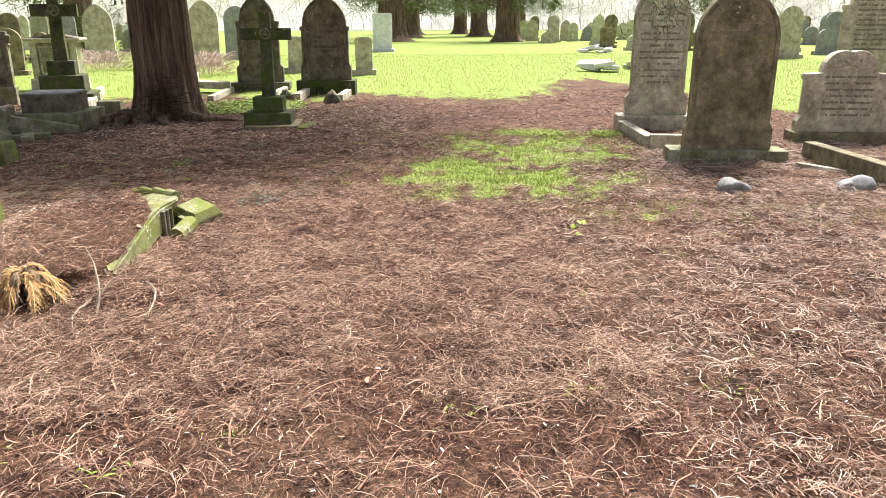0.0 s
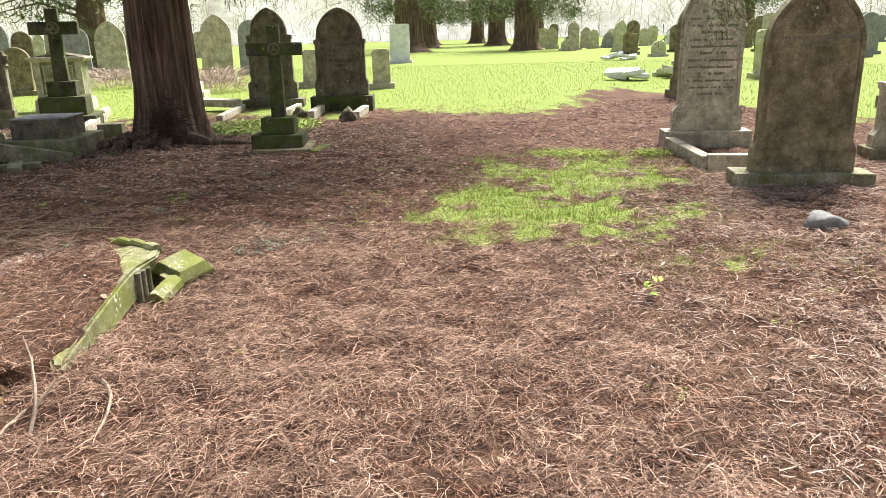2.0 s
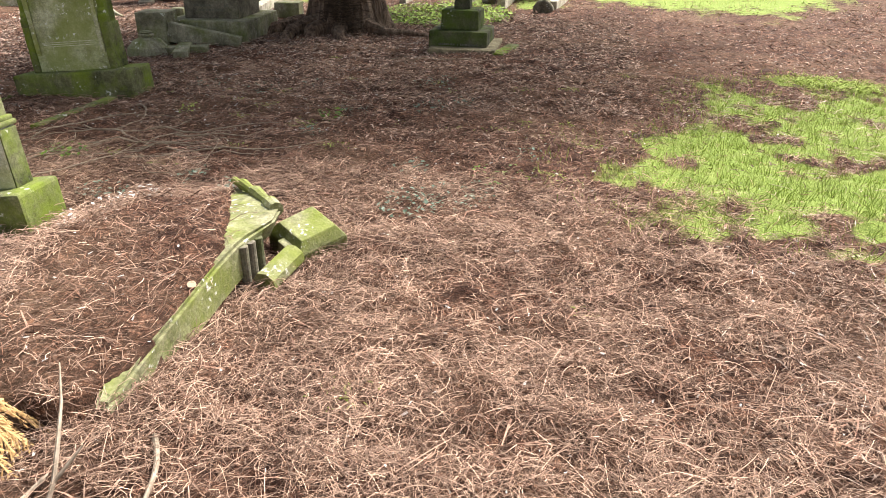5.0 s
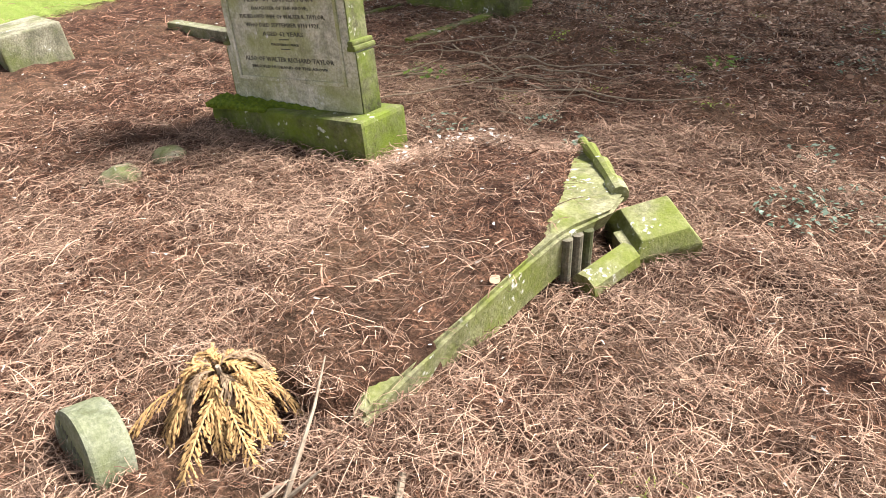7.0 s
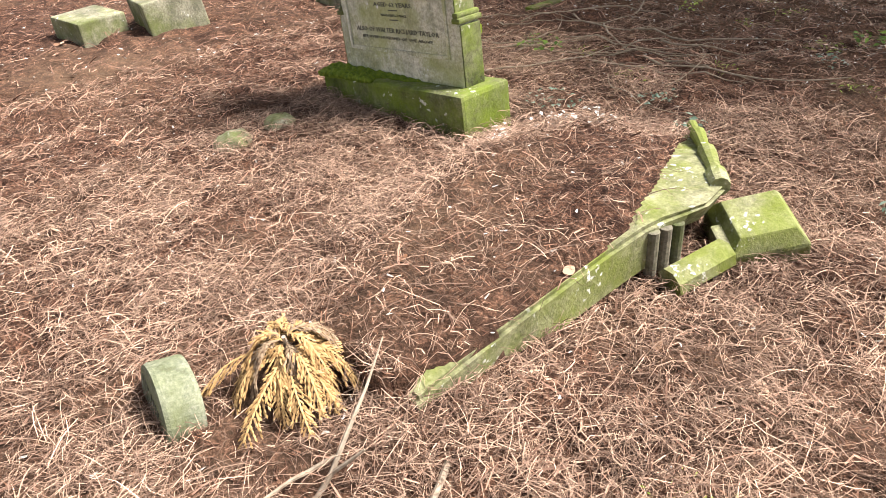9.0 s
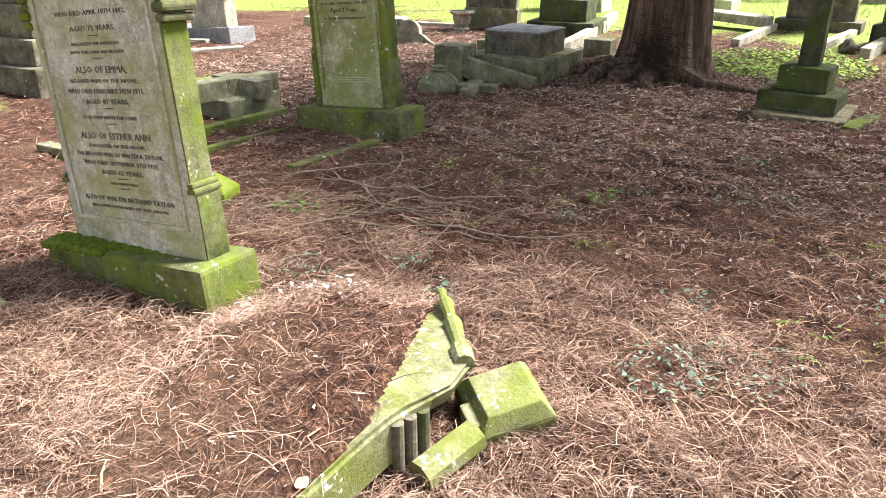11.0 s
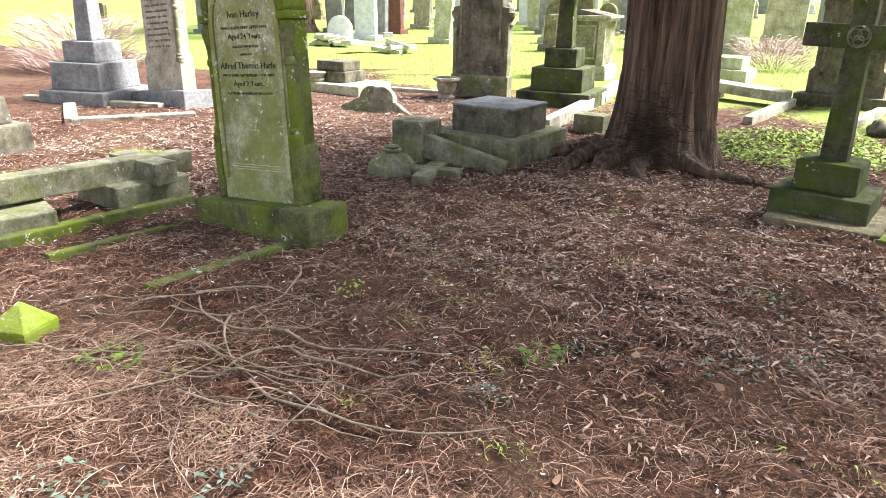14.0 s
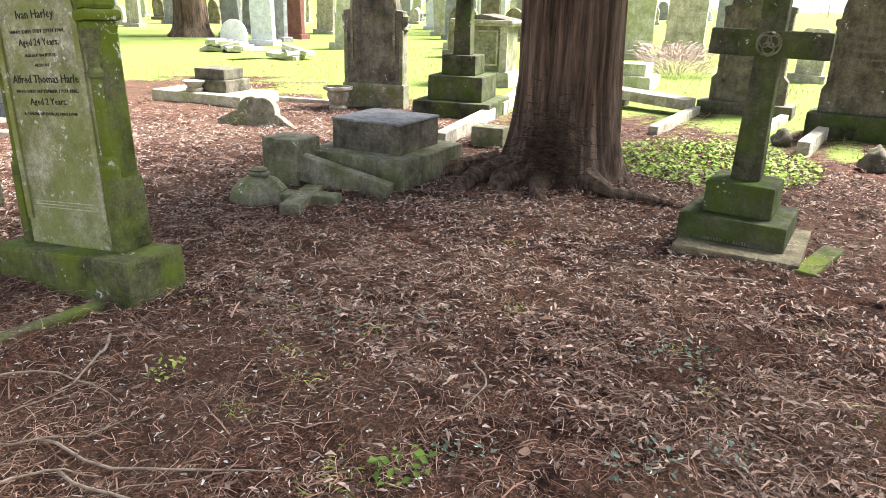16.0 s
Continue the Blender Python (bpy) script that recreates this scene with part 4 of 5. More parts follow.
def pedestal(place, rz, tiers, material, label, shaft=None, lean=(0, 0)):
    ob = thing("stepped_pedestal", place, label, "monument", "", rz, lean)
    z = 0.0
    for n, (w, h, taper) in enumerate(tiers):
        low = 0.1 if n == 0 else 0.0
        part("tier", box(w, w, h + low, (0, 0, z - low), 0.02, taper, 1, n), material, ob)
        z += h - 0.002
    if shaft:
        part("shaft", box(shaft[0], shaft[0], shaft[1], (0, 0, z), 0.015, 0.75, 1), material, ob)
    return ob


pedestal((-7.64, 6.72), 12, [(0.98, 0.26, 1.0), (0.78, 0.24, 0.95), (0.6, 0.3, 0.94), (0.46, 0.3, 1.0)], STONE_DEEP, "dark stepped granite pedestal monument", (0.3, 0.9))
pedestal((-9.95, 9.25), 22, [(1.0, 0.16, 0.98), (0.76, 0.34, 0.96), (0.5, 0.26, 0.98)], STONE_GREY, "grey stepped pedestal with inscribed faces and leaning shaft", (0.24, 1.1), (0, 0))
ln = headstone((-8.95, 9.72), 4, 0.62, 1.75, 1.35, 0.2, STONE_BUFF, "tall leaning buff headstone with corner shafts", (1.1, 0.46, 0.16), STONE_GREY, 0.06, 0.4, 0.05, (-3, -5), inner=False)
bars([(1.25 - 0.07 * k, 0.22, 0.026) for k in range(9)], ln, WORN, -0.104, rng)
column(ln, 0.33, -0.07, 0.5, 1.35, 0.03, STONE_OLD)
kerb([(-9.6, 8.7), (-8.5, 8.2), (-7.9, 9.35)], 0.14, 0.06, STONE_BUFF, "long low kerb of an unmarked grave")
kerb([(-10.6, 8.6), (-8.7, 9.4)], 0.12, 0.06, STONE_BUFF, "long low kerb of an unmarked grave")
bn = thing("flat_tomb", (-8.5, 12.1), "low pale slab tomb with stone block and vase", "tomb", "", 8)
part("slab", box(1.5, 0.8, 0.16, (0, 0, 0.0), 0.015), STONE_PALE, bn)
part("lower_block", box(0.62, 0.5, 0.16, (0.05, 0.05, 0.156), 0.015), STONE_DEEP, bn)
part("upper_block", box(0.5, 0.4, 0.14, (0.05, 0.05, 0.314), 0.015), STONE_DEEP, bn)
part("vase", lathe([(0.1, 0.16), (0.12, 0.2), (0.09, 0.22), (0.12, 0.26), (0.15, 0.3), (0.12, 0.31)], 16, (-0.1, -0.27, 0.0)), STONE_BUFF, bn)

# the cross that has come off its base
fc = thing("fallen_cross", (-5.15, 6.75), "fallen stone cross lying across its broken base blocks", "cross", "", 3)
part("shaft", turned(box(0.17, 1.1, 0.16, (0, 0, 0), 0.01), pose(0.0, -0.05, 0.145, -1.5, 0, 0)), STONE_OLD, fc)
part("arm", box(0.56, 0.17, 0.156, (0.03, 0.4, 0.132), 0.01), STONE_OLD, fc)
part("head", box(0.165, 0.3, 0.15, (0.0, 0.62, 0.128), 0.01), STONE_OLD, fc)
fb1 = thing("base_block", (-5.08, 6.22), "broken mossy base block half sunk in litter", "stone block", "", -12)
part("block", box(0.52, 0.44, 0.26, (0, 0, -0.11), 0.014), STONE_OLD, fb1)
fb2 = thing("base_block", (-5.2, 7.1), "broken mossy base block half sunk in litter", "stone block", "", 3)
part("block", box(0.52, 0.56, 0.24, (0, 0, -0.1), 0.014), STONE_OLD, fb2)
ts = thing("tilted_slab", (-5.42, 4.5), "tilted greenish stone slab half sunk beside turf", "stone slab", "", -6, (5, -5))
part("slab", box(0.58, 0.4, 0.34, (0, 0, -0.12), 0.012), STONE_OLD, ts)
ts2 = thing("stone_block", (-5.62, 4.0), "broken mossy stone block in the litter", "stone block", "", 12)
part("block", box(0.42, 0.34, 0.22, (0, 0, -0.08), 0.012), STONE_OLD, ts2)
kerb([(-5.3, 5.5), (-4.55, 5.62)], 0.1, 0.05, STONE_OLD, "short mossy kerb end in the litter")


# ---- trees ----
def trunk_mesh(radius, height, flare, seed, segs=120, rings=70, lobes=7):
    bm = bmesh.new()
    rows = []
    for k in range(rings):
        z = -0.12 + (height + 0.12) * (k / (rings - 1)) ** 1.7
        row = []
        for q in range(segs):
            a_ = 2 * math.pi * q / segs
            c_, s_ = math.cos(a_), math.sin(a_)
            base = radius * (1 - 0.05 * max(z, 0)) + flare * math.exp(-max(z, 0) / 0.26) * (0.7 + 0.75 * noise.noise((c_ * 1.6, s_ * 1.6, seed)))
            lobe = 0.055 * radius * math.cos(lobes * a_ + 2.0 * noise.noise((c_, s_, z * 0.5 + seed)))
            fis = abs(noise.noise((c_ * 4.2, s_ * 4.2, z * 0.35 + seed)))
            fine = noise.noise((c_ * 11, s_ * 11, z * 0.9 + seed))
            r = base + lobe + radius * (0.26 * min(fis * 2.2, 0.5) - 0.1) + radius * 0.035 * fine
            row.append(bm.verts.new((r * c_, r * s_, z)))
        rows.append(row)
    for a, b in zip(rows, rows[1:]):
        for q in range(segs):
            f_ = bm.faces.new((a[q], a[(q + 1) % segs], b[(q + 1) % segs], b[q]))
            f_.smooth = True
    return bm


def sprays(name, centres, rng_np, per, spread, length, width, parent, material=None, droop=0.9):
    """Drooping conifer foliage: many narrow needles about each centre."""
    c_ = np.repeat(np.asarray(centres, float), per, 0)
    off = rng_np.normal(0, 1, c_.shape) * np.asarray(spread)
    return strands(name, c_ + off, rng_np, length, width, 0.5, (-droop, -0.2), material or NEEDLE, "", "", 3, 2, None, 0.4, parent, "stuff")


def conifer(place, radius, height, flare, seed, label, crown_z, crown_r, clumps, detail=True, per=26, sway=0.0, hanging=0, crown_top=None):
    crown_top = crown_top or height * 1.6
    ob = thing("conifer_tree", place, label, "tree")
    part("trunk", trunk_mesh(radius, height, flare, seed, 120 if detail else 40, 70 if detail else 26), BARK, ob)
    r_ = random.Random(seed)
    rn = np.random.default_rng(seed)
    pts = []
    for k in range(clumps):
        a_ = r_.uniform(0, 2 * math.pi)
        u = r_.random()
        z = crown_z + (crown_top - crown_z) * r_.random() ** 1.3
        reach = crown_r * (0.35 + 0.65 * math.sqrt(u)) * (1 - 0.55 * (z - crown_z) / (crown_top - crown_z))
        x, y = sway + reach * math.cos(a_), reach * math.sin(a_)
        zz = z - 0.16 * reach
        pts.append((x, y, max(zz, crown_z - 0.3)))
        if k % 6 == 0:
            part("limb", tube([(0.3 * x / reach, 0.3 * y / reach, z * 0.8), (x * 0.5, y * 0.5, z + 0.1), (x, y, max(zz, crown_z - 0.2) + 0.15)], [0.07, 0.05, 0.015], 6), BARK, ob)
    sprays("crown", pts, rn, per, (0.38, 0.38, 0.2), (0.12, 0.4), (0.02, 0.06), ob)
    if hanging:
        a_ = rn.uniform(0, 2 * np.pi, hanging)
        d_ = rn.uniform(1.2, 3.8, hanging)
        low = np.stack([d_ * np.cos(a_), d_ * np.sin(a_), 3.9 - 1.4 * rn.uniform(0, 1, hanging) ** 1.6], -1)
        sprays("hanging_foliage", low, rn, 60, (0.22, 0.22, 0.3), (0.15, 0.5), (0.03, 0.08), ob, None, 1.4)
    return ob


# The crown is out of view, added, cut low and shifted to shade the ground.
main = conifer((-2.94, 10.98), 0.4, 5.8, 0.25, 5, "mature conifer with fluted reddish-brown fibrous trunk, surface roots and an added unseen crown for shade", 3.0, 3.9, 390, sway=1.6, crown_top=5.9)
for pts, rad in (([(-0.35, -0.35, 0.08), (-0.45, -0.7, 0.05), (-0.42, -1.05, 0.01), (-0.3, -1.3, -0.04)], [0.12, 0.09, 0.06, 0.03]),
                 ([(0.35, -0.3, 0.08), (0.62, -0.5, 0.06), (0.85, -0.45, 0.05), (1.15, -0.35, 0.0)], [0.1, 0.045, 0.032, 0.016]),
                 ([(-0.5, -0.2, 0.06), (-0.75, -0.55, 0.04), (-0.95, -0.95, -0.03)], [0.13, 0.09, 0.04]),
                 ([(0.05, -0.45, 0.06), (0.1, -0.7, 0.03), (0.3, -0.95, -0.02)], [0.12, 0.07, 0.03]),
                 ([(-0.15, -0.45, 0.08), (-0.2, -0.72, 0.06), (-0.18, -0.86, -0.02)], [0.11, 0.1, 0.06])):
    part("surface_root", tube(pts, rad, 9), BARK, main)
low = [(0.35 + 2.0 * u + nr.normal(0, 0.12), 1.6 + nr.normal(0, 0.35), 2.35 - 0.3 * nr.uniform(0, 1) - 0.12 * math.sin(7 * u)) for u in nr.uniform(0, 1, 60)]
sprays("hanging_spray", low, nr, 24, (0.08, 0.1, 0.09), (0.08, 0.24), (0.008, 0.02), main, None, 1.4)
# tangle of dead shoots at the foot
burr = np.stack([nr.normal(0.1, 0.13, 800), nr.normal(-0.5, 0.07, 800), np.abs(nr.normal(0.26, 0.2, 800))], -1)
DEADTWIG = plain("dead_shoots", (0.02, 0.013, 0.009), (0.11, 0.075, 0.05), 5.0, 0.9, 0.1, True)
strands("shoot_tangle", burr, nr, (0.06, 0.22), (0.004, 0.008), 2.0, (-0.6, 0.9), DEADTWIG, "", "", 4, 3, None, 0.0, main, "stuff")

# drooping limb of a tree that stands out of sight beside the walk
side = conifer((7.4, 3.2), 0.5, 6.0, 0.3, 9, "conifer with one long limb drooping over the headstones", 3.6, 3.2, 36, False)
part("drooping_limb", tube([(-0.3, 0.3, 2.9), (-2.0, 2.4, 3.0), (-3.6, 4.3, 2.5), (-4.2, 4.65, 1.6)], [0.08, 0.055, 0.03, 0.012], 6), BARK, side)
hang = [(-4.2 + nr.normal(0, 0.17), 4.6 + nr.normal(0, 0.15), 2.05 - 0.8 * nr.uniform(0, 1) ** 1.3) for _ in range(46)]
sprays("hanging_spray", hang, nr, 16, (0.06, 0.06, 0.09), (0.06, 0.16), (0.005, 0.012), side, None, 1.3)

AVENUE = [(8.6, 52, 0.85), (13.2, 75, 0.9), (0.6, 54, 1.0), (2.2, 66, 0.9), (3.0, 84, 0.9), (8.8, 70, 0.8), (9.0, 90, 0.8), (32, 70, 0.9), (-20.0, 21.2, 0.5), (-13.0, 34.0, 0.6)]
for n, (x, y, r) in enumerate(AVENUE):
    conifer((x, y), r, 9.0, r * 0.7, 20 + n, "large conifer with bare reddish trunk beside the mown grass", 2.5, 4.5, 150, False, 30, hanging=46)

# ---- far graves ----
def plain_stone(place, w, h, kind, material, rz, label, lean=(0, 0)):
    ob = thing("headstone", place, label, "headstone", "far graves", rz, lean)
    if kind == "arch":
        outl = [(w / 2, 0)] + arch(w, h - w * 0.5, h) + [(-w / 2, 0)]
    elif kind == "point":
        outl = [(w / 2 + 0.04, 0), (w / 2 + 0.04, 0.25), (w / 2, 0.3)] + arch(w, h - w * 0.68, h) + [(-w / 2, 0.3), (-w / 2 - 0.04, 0.25), (-w / 2 - 0.04, 0)]
    else:
        outl = [(w / 2, 0), (w / 2, h - 0.06), (w / 2 - 0.06, h), (-w / 2 + 0.06, h), (-w / 2, h - 0.06), (-w / 2, 0)]
    part("base", box(w + 0.2, 0.36, 0.24, (0, 0, -0.1), 0.015), material, ob)
    body = plate(outl, 0.14, 0.012)
    bmesh.ops.translate(body, verts=body.verts, vec=(0, 0, 0.13))
    part("body", body, material, ob)
    return ob


FAR_A = [(-9.9, 27.5, 1.0, 1.85, "point"), (-5.6, 24.6, 0.95, 1.9, "point"), (-5.4, 29.0, 0.9, 1.8, "arch"), (-13.6, 27.0, 1.1, 1.9, "arch"), (-2.25, 21.0, 0.48, 0.85, "flat"), (-0.35, 20.0, 0.45, 0.85, "flat"),
         (0.05, 35.5, 0.9, 1.6, "flat"), (15.2, 27.0, 0.9, 1.75, "arch"), (6.0, 15.6, 0.75, 1.75, "point"), (-17.2, 22.9, 0.75, 1.5, "flat"), (-11.9, 29.5, 0.9, 1.7, "arch"), (-6.6, 23.8, 0.85, 1.9, "arch")]
MATS = [STONE_BUFF, STONE_BUFF, STONE_GREY, STONE_GREY, STONE_BUFF, STONE_BUFF, STONE_WHITE, STONE_BUFF, STONE_DARK, STONE_RED, STONE_GREY, STONE_PALE]
WORDS = ["weathered buff", "weathered buff", "grey granite", "grey granite", "small buff", "small buff", "white marble", "weathered buff", "dark", "polished red granite", "grey granite", "pale limestone"]
for (x, y, w, h, kind), m_, word in zip(FAR_A, MATS, WORDS):
    plain_stone((x, y), w, h, kind, m_, rng.uniform(-8, 8), word + " headstone standing in the grass", (rng.uniform(-2, 2), rng.uniform(-2, 2)))
fr = random.Random(31)
PICK = [(STONE_GREY, "grey"), (STONE_BUFF, "buff"), (STONE_WHITE, "white"), (STONE_PALE, "pale"), (STONE_DARK, "dark"), (STONE_GREY, "grey")]
placed = [(x, y) for x, y, *_ in FAR_A]
for n in range(430):
    left = n % 2
    x = fr.uniform(-34, -7.5) if left else fr.uniform(9.5, 44)
    y = fr.uniform(18, 62) if left else fr.uniform(20, 66)
    if left and x > -7.5 - 0.1 * y:
        continue
    if any((x - a_) ** 2 + (y - b_) ** 2 < 2.2 for a_, b_ in placed):
        continue
    placed.append((x, y))
    m_, word = fr.choice(PICK)
    kind = fr.choice(["arch", "point", "flat", "arch"])
    tall = fr.choice([0.6, 0.9, 1.1, 1.3, 1.6])
    plain_stone((x, y), fr.uniform(0.55, 0.85), tall, kind, m_, fr.uniform(-12, 12), word + " headstone among far graves", (fr.uniform(-4, 4), fr.uniform(-4, 4)))
for k, (x, y) in enumerate(((6.4, 20.6), (9.8, 33.0), (7.6, 21.4), (-12.5, 17.2), (-14.8, 18.2))):
    ob = thing("collapsed_grave", (x, y), "heap of pale broken grave slabs on the grass", "grave", "", 20 * k)
    for q in range(6):
        part("slab", turned(box(fr.uniform(0.4, 0.9), fr.uniform(0.3, 0.5), 0.1, (0, 0, 0), 0.015), pose(fr.uniform(-0.6, 0.6), fr.uniform(-0.4, 0.4), 0.02 + 0.06 * q * 0.5, fr.uniform(-14, 14), fr.uniform(-14, 14), fr.uniform(0, 180))), STONE_WHITE if k < 2 else STONE_PALE, ob)

# ---- shrubs and distance ----
def shrub(place, r, h, n, material, label, name="bare_shrub"):
    ob = thing(name, place, label, "shrub")
    a_ = nr.uniform(0, 2 * np.pi, n)
    d_ = r * np.sqrt(nr.uniform(0, 1, n)) * 0.6
    base = np.stack([d_ * np.cos(a_), d_ * np.sin(a_), nr.uniform(0, h * 0.7, n)], -1)
    strands("foliage", base, nr, (h * 0.2, h * 0.5), (0.006, 0.016), 1.4, (0.3, 1.2), material, "", "", 4, 2, a_, -0.5, ob, "stuff")
    return ob


shrub((-4.6, 20.4), 1.2, 0.75, 1300, PINKTWIG, "dead pinkish-brown flowering shrub before a headstone")
shrub((-8.2, 23.0), 1.3, 0.7, 1100, PINKTWIG, "dead pinkish-brown shrub before a headstone")
shrub((-13.6, 10.8), 1.6, 1.1, 1700, PINKTWIG, "tangle of pale bare bramble stems")
shrub((-12.0, 33.0), 1.5, 2.4, 900, NEEDLE, "dark evergreen bush among far graves", "evergreen_bush")
# Far trees: the haze over them is only their pale colour.
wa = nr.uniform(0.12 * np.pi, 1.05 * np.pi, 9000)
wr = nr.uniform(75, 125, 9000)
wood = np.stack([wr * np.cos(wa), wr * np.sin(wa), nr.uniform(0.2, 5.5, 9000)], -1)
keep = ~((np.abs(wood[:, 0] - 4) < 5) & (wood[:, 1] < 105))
strands("far_wood", wood[keep], nr, (1.5, 5.0), (0.03, 0.1), 0.35, (0.6, 1.5), HAZETWIG, "far bare winter trees with haze painted into their pale colour", "woods", 4, 2, None, -0.6)


# Haze is painted in as pale colour, and added emission makes the ring glow.
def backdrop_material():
    m, nt, bsdf = mat("glowing_haze_backdrop")
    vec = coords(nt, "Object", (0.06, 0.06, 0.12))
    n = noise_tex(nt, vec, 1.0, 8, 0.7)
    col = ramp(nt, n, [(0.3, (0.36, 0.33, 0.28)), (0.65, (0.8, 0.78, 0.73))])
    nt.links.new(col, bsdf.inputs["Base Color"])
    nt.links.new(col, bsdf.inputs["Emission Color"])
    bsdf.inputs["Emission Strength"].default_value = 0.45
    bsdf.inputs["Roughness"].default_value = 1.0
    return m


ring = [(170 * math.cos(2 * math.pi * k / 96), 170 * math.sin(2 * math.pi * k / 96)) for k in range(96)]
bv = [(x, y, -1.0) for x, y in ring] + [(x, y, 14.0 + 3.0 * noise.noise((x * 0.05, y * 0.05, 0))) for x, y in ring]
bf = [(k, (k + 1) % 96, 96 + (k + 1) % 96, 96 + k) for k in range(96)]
arrays("backdrop", bv, bf, backdrop_material(), "glowing backdrop of winter woodland with haze painted in", "backdrop", "structure")


# ---- litter, grass and small plants ----
def scatter(n, x0, x1, y0, y1, want):
    out = []
    xs, ys, us = nr.uniform(x0, x1, n), nr.uniform(y0, y1, n), nr.uniform(0, 1, n)
    for x, y, u in zip(xs, ys, us):
        if u < want(x, y):
            out.append((x, y, gz(x, y)))
    return np.array(out)


def bare(x, y):
    return 1.0 - 0.92 * min(1.0, turf(x, y) * 1.4)


CORE, WIDE = (-4.6, 3.8, 1.4, 8.8), (-9.5, 7.5, 0.5, 15.0)


def clumpy(x, y):
    """Litter lies in drifts, with dark scuffed hollows between."""
    if -2.0 < x < -1.15 and 3.6 < y < 5.2 and inside(x, y, LITTER_ON_SLAB):
        return 0.16
    return bare(x, y) * min(1.0, max(0.16, 0.7 + 1.1 * noise.noise((x * 2.3, y * 2.3, 8.0)) + 0.7 * noise.noise((x * 6.5, y * 6.5, 3.0))))


near_twigs = scatter(150000, *CORE, clumpy)
strands("litter_twigs", near_twigs + (0, 0, 0.004), nr, (0.03, 0.16), (0.0015, 0.0038), 3.2, (-0.1, 0.7), TWIG, "curling pale brown dead conifer twigs strewn on the ground", "leaf litter", 5, 2)
path_twigs = scatter(98000, -3.3, 1.3, 2.2, 5.9, clumpy)
strands("litter_twigs", path_twigs + (0, 0, 0.012), nr, (0.05, 0.2), (0.0014, 0.0036), 4.2, (0.0, 0.8), TWIG, "thick tangle of curling dead conifer twigs", "leaf litter", 5, 2)
near_chaff = scatter(150000, *CORE, bare)
strands("needle_litter", near_chaff + (0, 0, 0.002), nr, (0.012, 0.045), (0.0018, 0.005), 1.0, (-0.2, 0.9), CHAFF, "reddish-brown needle chaff covering the ground", "leaf litter", 2, 2)
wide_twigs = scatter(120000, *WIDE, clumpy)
strands("litter_twigs", wide_twigs + (0, 0, 0.004), nr, (0.03, 0.15), (0.003, 0.0085), 1.8, (-0.1, 0.6), SHADETWIG, "dead twigs under the trees with shade painted into their brown", "leaf litter", 3, 2)
CHIP = plain("bark_chips", (0.014, 0.007, 0.005), (0.66, 0.48, 0.375), 5.0, 0.85, 0.2, True, skew=0.22)
chips = np.concatenate([scatter(52000, -9.5, 6.0, 6.5, 15.0, clumpy), scatter(76000, -7.5, 0.5, 7.4, 12.5, clumpy)])
strands("bark_chips", chips + (0, 0, 0.004), nr, (0.02, 0.06), (0.006, 0.017), 0.5, (-0.3, 0.9), CHIP, "flaky bark chips and dry scales under the trees", "leaf litter", 3, 2, leafy=True)
# Pale twigs, denser towards +x, paint the brighter light into the litter there.
pale_twigs = scatter(110000, 0.6, 5.5, 1.6, 8.2, lambda x, y: bare(x, y) * min(1.0, max(0.0, 0.4 * (x - 0.4))) * (0.62 + noise.noise((x * 1.7, y * 1.7, 21.0))))
SUNTWIG = plain("bleached_twigs", (0.12, 0.075, 0.055), (0.72, 0.57, 0.46), 3.0, 0.85, 0.2, True, skew=0.5)
strands("bleached_twigs", pale_twigs + (0, 0, 0.006), nr, (0.03, 0.14), (0.002, 0.006), 2.0, (-0.1, 0.6), SUNTWIG, "twigs on the open ground, painted pale as sunlight", "leaf litter", 4, 2)
flakes = np.concatenate([scatter(9000, *WIDE, bare), scatter(9000, -8.5, -1.5, 6.5, 13.5, bare)])
strands("pale_flakes", flakes + (0, 0, 0.008), nr, (0.007, 0.024), (0.005, 0.011), 0.3, (-0.2, 0.4), FLAKE, "pale flakes and bits scattered over the litter", "debris", 2, 2)
dleaf = scatter(420, *WIDE, bare)
strands("dead_leaves", dleaf + (0, 0, 0.012), nr, (0.03, 0.06), (0.018, 0.035), 0.5, (-0.2, 0.7), BROWNLEAF, "curled tan dead leaves on the litter", "leaf litter", 5, 2, leafy=True)
patch_blades = scatter(90000, -0.3, 4.6, 4.2, 9.6, lambda x, y: turf(x, y) ** 1.4)
strands("grass_patch", patch_blades, nr, (0.02, 0.06), (0.002, 0.0042), 0.6, (0.5, 1.4), GRASS, "short bright green grass patch in the litter", "grass", 2, 2)
lawn_blades = scatter(60000, -13, 16, 9.5, 32, lambda x, y: turf(x, y) ** 2)
strands("lawn_grass", lawn_blades, nr, (0.03, 0.08), (0.004, 0.01), 0.6, (0.5, 1.4), LAWN, "bright green lawn among the graves", "grass", 2, 2)


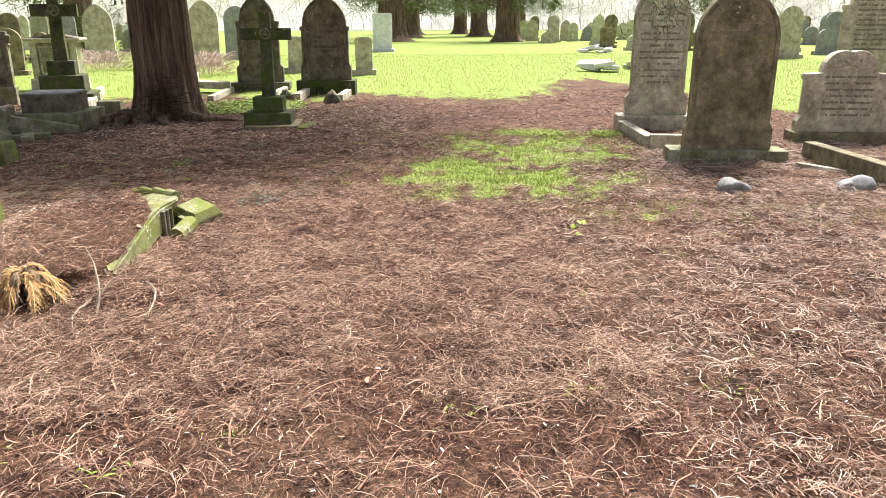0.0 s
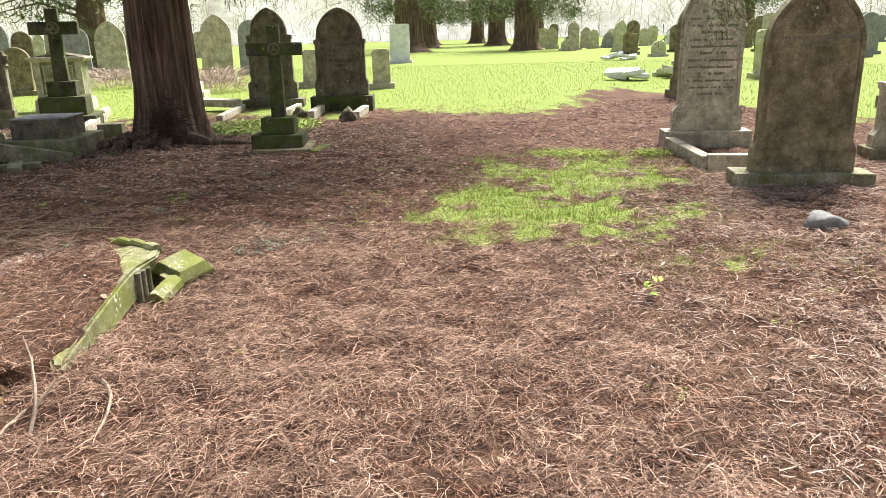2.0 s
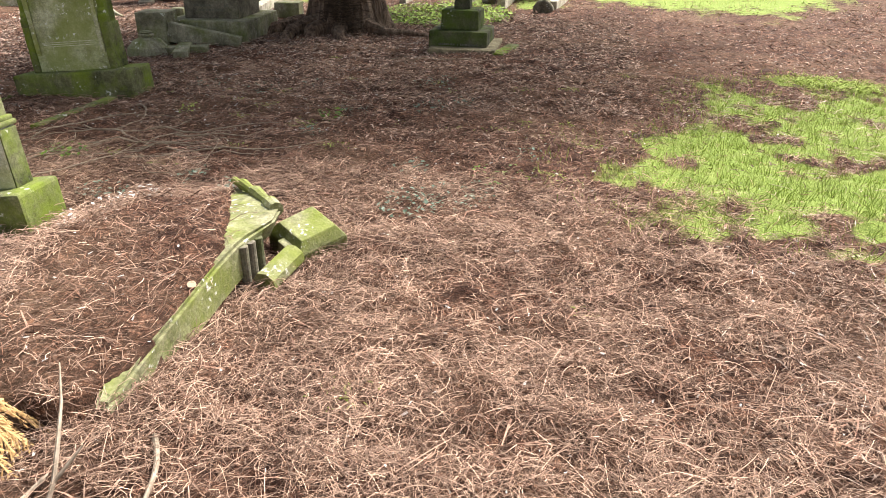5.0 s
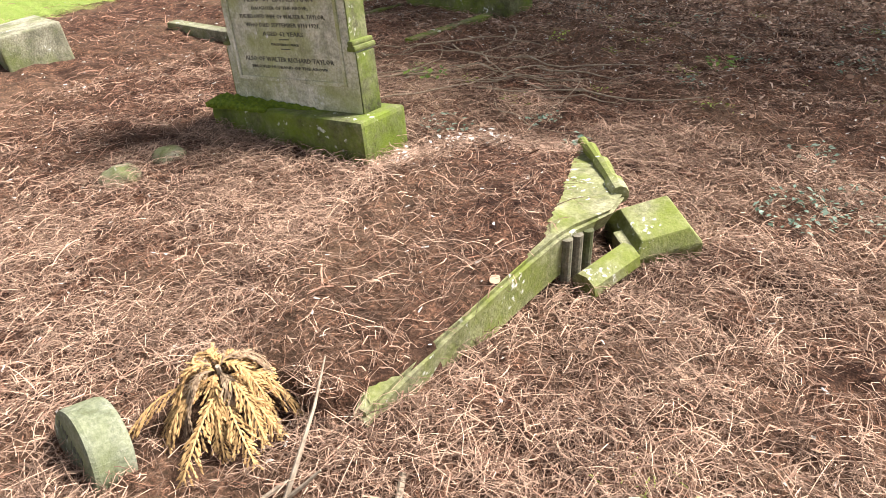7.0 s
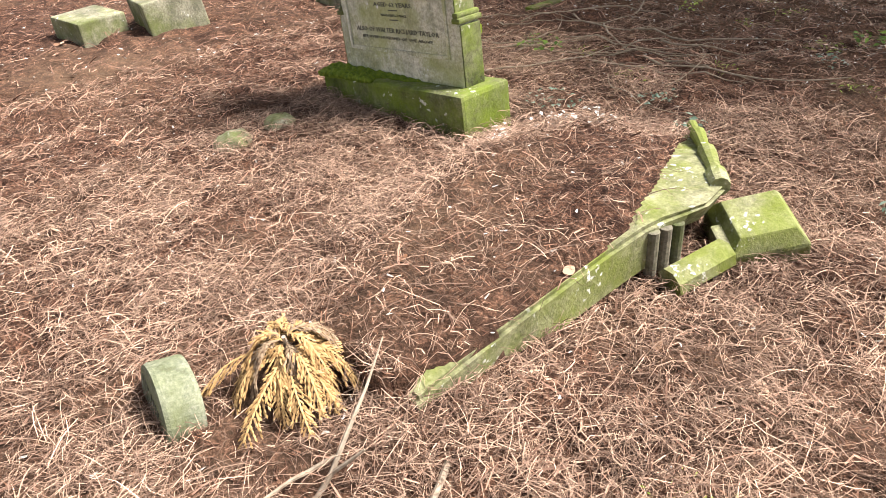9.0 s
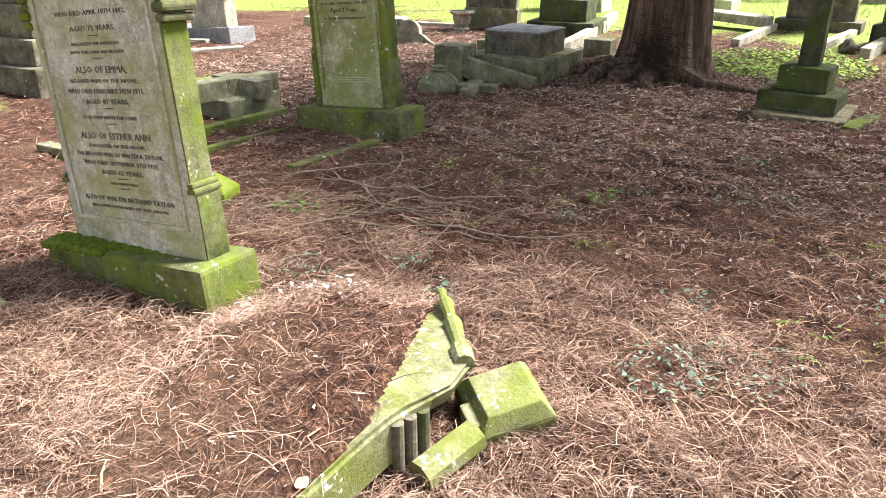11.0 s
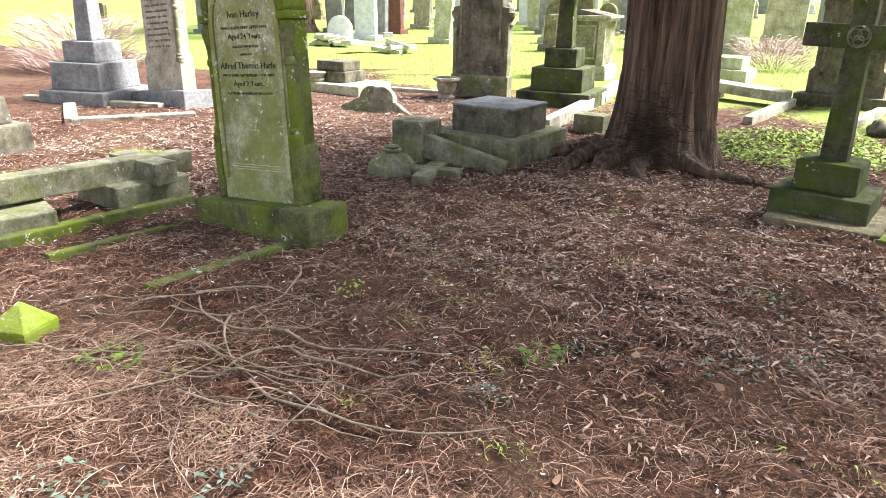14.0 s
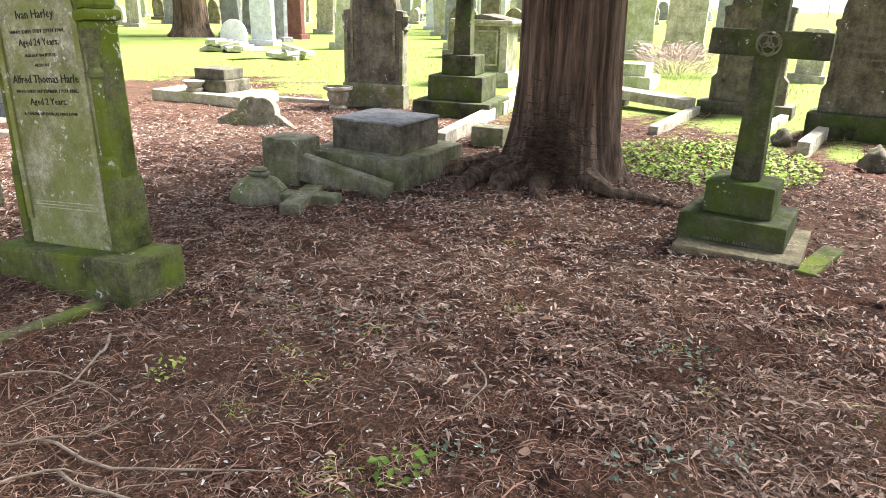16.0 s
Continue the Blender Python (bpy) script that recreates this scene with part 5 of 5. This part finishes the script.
def plant(place, n, r, size, material, label, name="ground_plant"):
    """A low plant of many small pointed leaves on short stems."""
    ob = thing(name, place, label, "plant")
    verts, faces = [], []
    for _ in range(n):
        a_, d_ = nr.uniform(0, 2 * np.pi), r * math.sqrt(nr.uniform(0, 1))
        c_ = np.array([d_ * math.cos(a_), d_ * math.sin(a_), nr.uniform(0.01, 0.02 + size * 1.6)])
        h_ = nr.uniform(0, 2 * np.pi)
        f_ = np.array([math.cos(h_), math.sin(h_), nr.uniform(-0.5, 0.6)])
        s_ = np.array([-math.sin(h_), math.cos(h_), nr.uniform(-0.4, 0.4)])
        l_ = size * nr.uniform(0.6, 1.2)
        k0 = len(verts)
        up = np.array([0, 0, 0.12 * l_])
        verts += [c_, c_ + f_ * l_ * 0.45 + s_ * l_ * 0.3 + up, c_ + f_ * l_, c_ + f_ * l_ * 0.45 - s_ * l_ * 0.3 + up, c_ + f_ * l_ * 0.45]
        faces += [(k0, k0 + 1, k0 + 4), (k0 + 1, k0 + 2, k0 + 4), (k0, k0 + 4, k0 + 3), (k0 + 4, k0 + 2, k0 + 3)]
    arrays("leaves", verts, faces, material, "", "", "stuff", ob)
    return ob


PLANTS = [(-1.68, 5.4, 40, 0.08, 0.03), (-0.71, 5.4, 90, 0.17, 0.026), (-0.52, 5.6, 110, 0.2, 0.024), (-2.95, 5.78, 46, 0.13, 0.034), (-1.67, 6.5, 30, 0.09, 0.024), (-1.2, 8.14, 60, 0.2, 0.03), (-0.86, 6.0, 40, 0.12, 0.026),
          (-2.5, 7.6, 34, 0.16, 0.026), (-3.05, 7.75, 34, 0.16, 0.026), (-0.2, 6.4, 30, 0.14, 0.024), (-1.55, 7.05, 26, 0.1, 0.024), (-0.35, 5.95, 40, 0.2, 0.024), (-2.35, 5.25, 34, 0.14, 0.028), (-0.85, 7.6, 26, 0.1, 0.024), (-2.0, 5.6, 30, 0.1, 0.026), (-1.05, 7.3, 40, 0.16, 0.026), (-2.2, 7.9, 26, 0.15, 0.024)]
for n, (x, y, k, r, size) in enumerate(PLANTS):
    plant((x, y), k, r, size, BLUELEAF if n not in (3, 11) else LEAF, "small grey-green leafy plant in the litter" if n not in (3, 11) else "small dark green glossy plant in the litter")
plant((-1.66, 6.85), 34, 0.09, 0.04, LEAF, "tuft of bright green feathery leaves")
plant((-2.78, 6.86), 24, 0.08, 0.03, GRASS, "tuft of yellow-green leaves")
plant((1.44, 4.28), 12, 0.04, 0.045, GRASS, "single bright green weed in the litter")
# Brighter copy of the ivy leaves: sunlight is painted into the green.
IVY = plain("ivy_sun_painted", (0.07, 0.13, 0.015), (0.34, 0.47, 0.06), 2.0, 0.5, 0.1, True)
iv = plant((-2.0, 12.3), 3600, 1.0, 0.05, IVY, "low glossy ivy patch beside the trunk, sunlight painted into its green", "ivy_patch")
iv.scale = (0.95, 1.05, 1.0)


def branch(points, r, label, name="fallen_branch"):
    x0, y0 = points[0]
    ob = thing(name, (x0, y0, 0.0), label, "branch")
    n = len(points)
    part("stem", tube([(x - x0, y - y0, gz(x, y) + 0.015 + 0.02 * math.sin(3.1 * k / n)) for k, (x, y) in enumerate(points)], [r * (1 - 0.7 * k / n) for k in range(n)], 6), BRANCH, ob)
    return ob


def curve(a, b, bend, n=9):
    (ax, ay), (bx, by) = a, b
    return [(ax + (bx - ax) * u - (by - ay) * bend * 4 * u * (1 - u), ay + (by - ay) * u + (bx - ax) * bend * 4 * u * (1 - u)) for u in (k / (n - 1) for k in range(n))]


br = random.Random(12)
ARCS = [((-3.25, 6.95), (-2.95, 6.55), 0.1, 0.008), ((-0.98, 3.55), (-0.86, 3.1), 0.12, 0.009), ((-1.18, 3.4), (-1.12, 3.0), -0.08, 0.007), ((-1.85, 7.6), (-1.7, 7.25), 0.2, 0.005), ((-1.1, 9.3), (-2.0, 9.1), 0.15, 0.006)]
for _ in range(26):
    x, y, t_ = br.gauss(-2.8, 0.4), br.gauss(5.98, 0.26), br.gauss(0.55, 0.42)
    d_ = br.uniform(0.35, 1.0)
    ARCS.append(((x - 0.5 * d_ * math.cos(t_), y - 0.5 * d_ * math.sin(t_)), (x + 0.5 * d_ * math.cos(t_), y + 0.5 * d_ * math.sin(t_)), br.gauss(-0.15, 0.14), br.uniform(0.003, 0.0065)))
for a_, b_, bend, r in ARCS:
    branch(curve(a_, b_, bend), r, "bare curving fallen branch lying on the litter")
for x, y, r in ((-2.08, 5.0, 0.1), (-1.95, 5.12, 0.1), (-2.12, 4.72, 0.06)):
    plant((x, y, gz(x, y)), 24, r, 0.026, FLAKE, "scatter of white feather scraps on the litter", "feather_scraps")
for x, y in ((1.95, 8.95), (2.95, 8.75), (2.2, 8.7)):
    ob = thing("grass_tuft", (x, y), "lush bright green grass tuft at the litter's edge", "grass", "grass tufts")
    strands("grass_tussock", np.stack([nr.normal(0, 0.14, 500), nr.normal(0, 0.1, 500), np.zeros(500)], -1), nr, (0.06, 0.14), (0.004, 0.008), 0.7, (0.5, 1.3), GRASS, "", "", 4, 2, None, 0.3, ob, "stuff")
TUFTS = [(-0.95, 2.1), (-0.62, 1.95), (-0.25, 2.15), (0.95, 2.3), (1.5, 2.35), (1.75, 2.6), (0.5, 2.2), (-0.1, 3.5), (1.9, 3.9), (2.4, 4.3), (1.2, 3.3), (-0.55, 3.9), (0.2, 4.6), (-0.1, 6.1), (0.35, 5.7), (-0.75, 6.9)]
TUFTS += [(br.uniform(-3.4, 1.0), br.uniform(5.6, 9.4)) for _ in range(36)]
for x, y in TUFTS:
    ob = thing("weed_tuft", (x, y), "small yellow-green weed tuft in the litter", "plant", "weed tufts")
    n = int(nr.integers(14, 34))
    a_ = nr.uniform(0, 2 * np.pi, n)
    strands("grass_tussock", np.stack([nr.normal(0, 0.05, n), nr.normal(0, 0.04, n), np.zeros(n)], -1), nr, (0.02, 0.05), (0.003, 0.008), 0.7, (0.2, 1.1), GRASS, "", "", 4, 2, a_, 0.3, ob, "stuff", True)
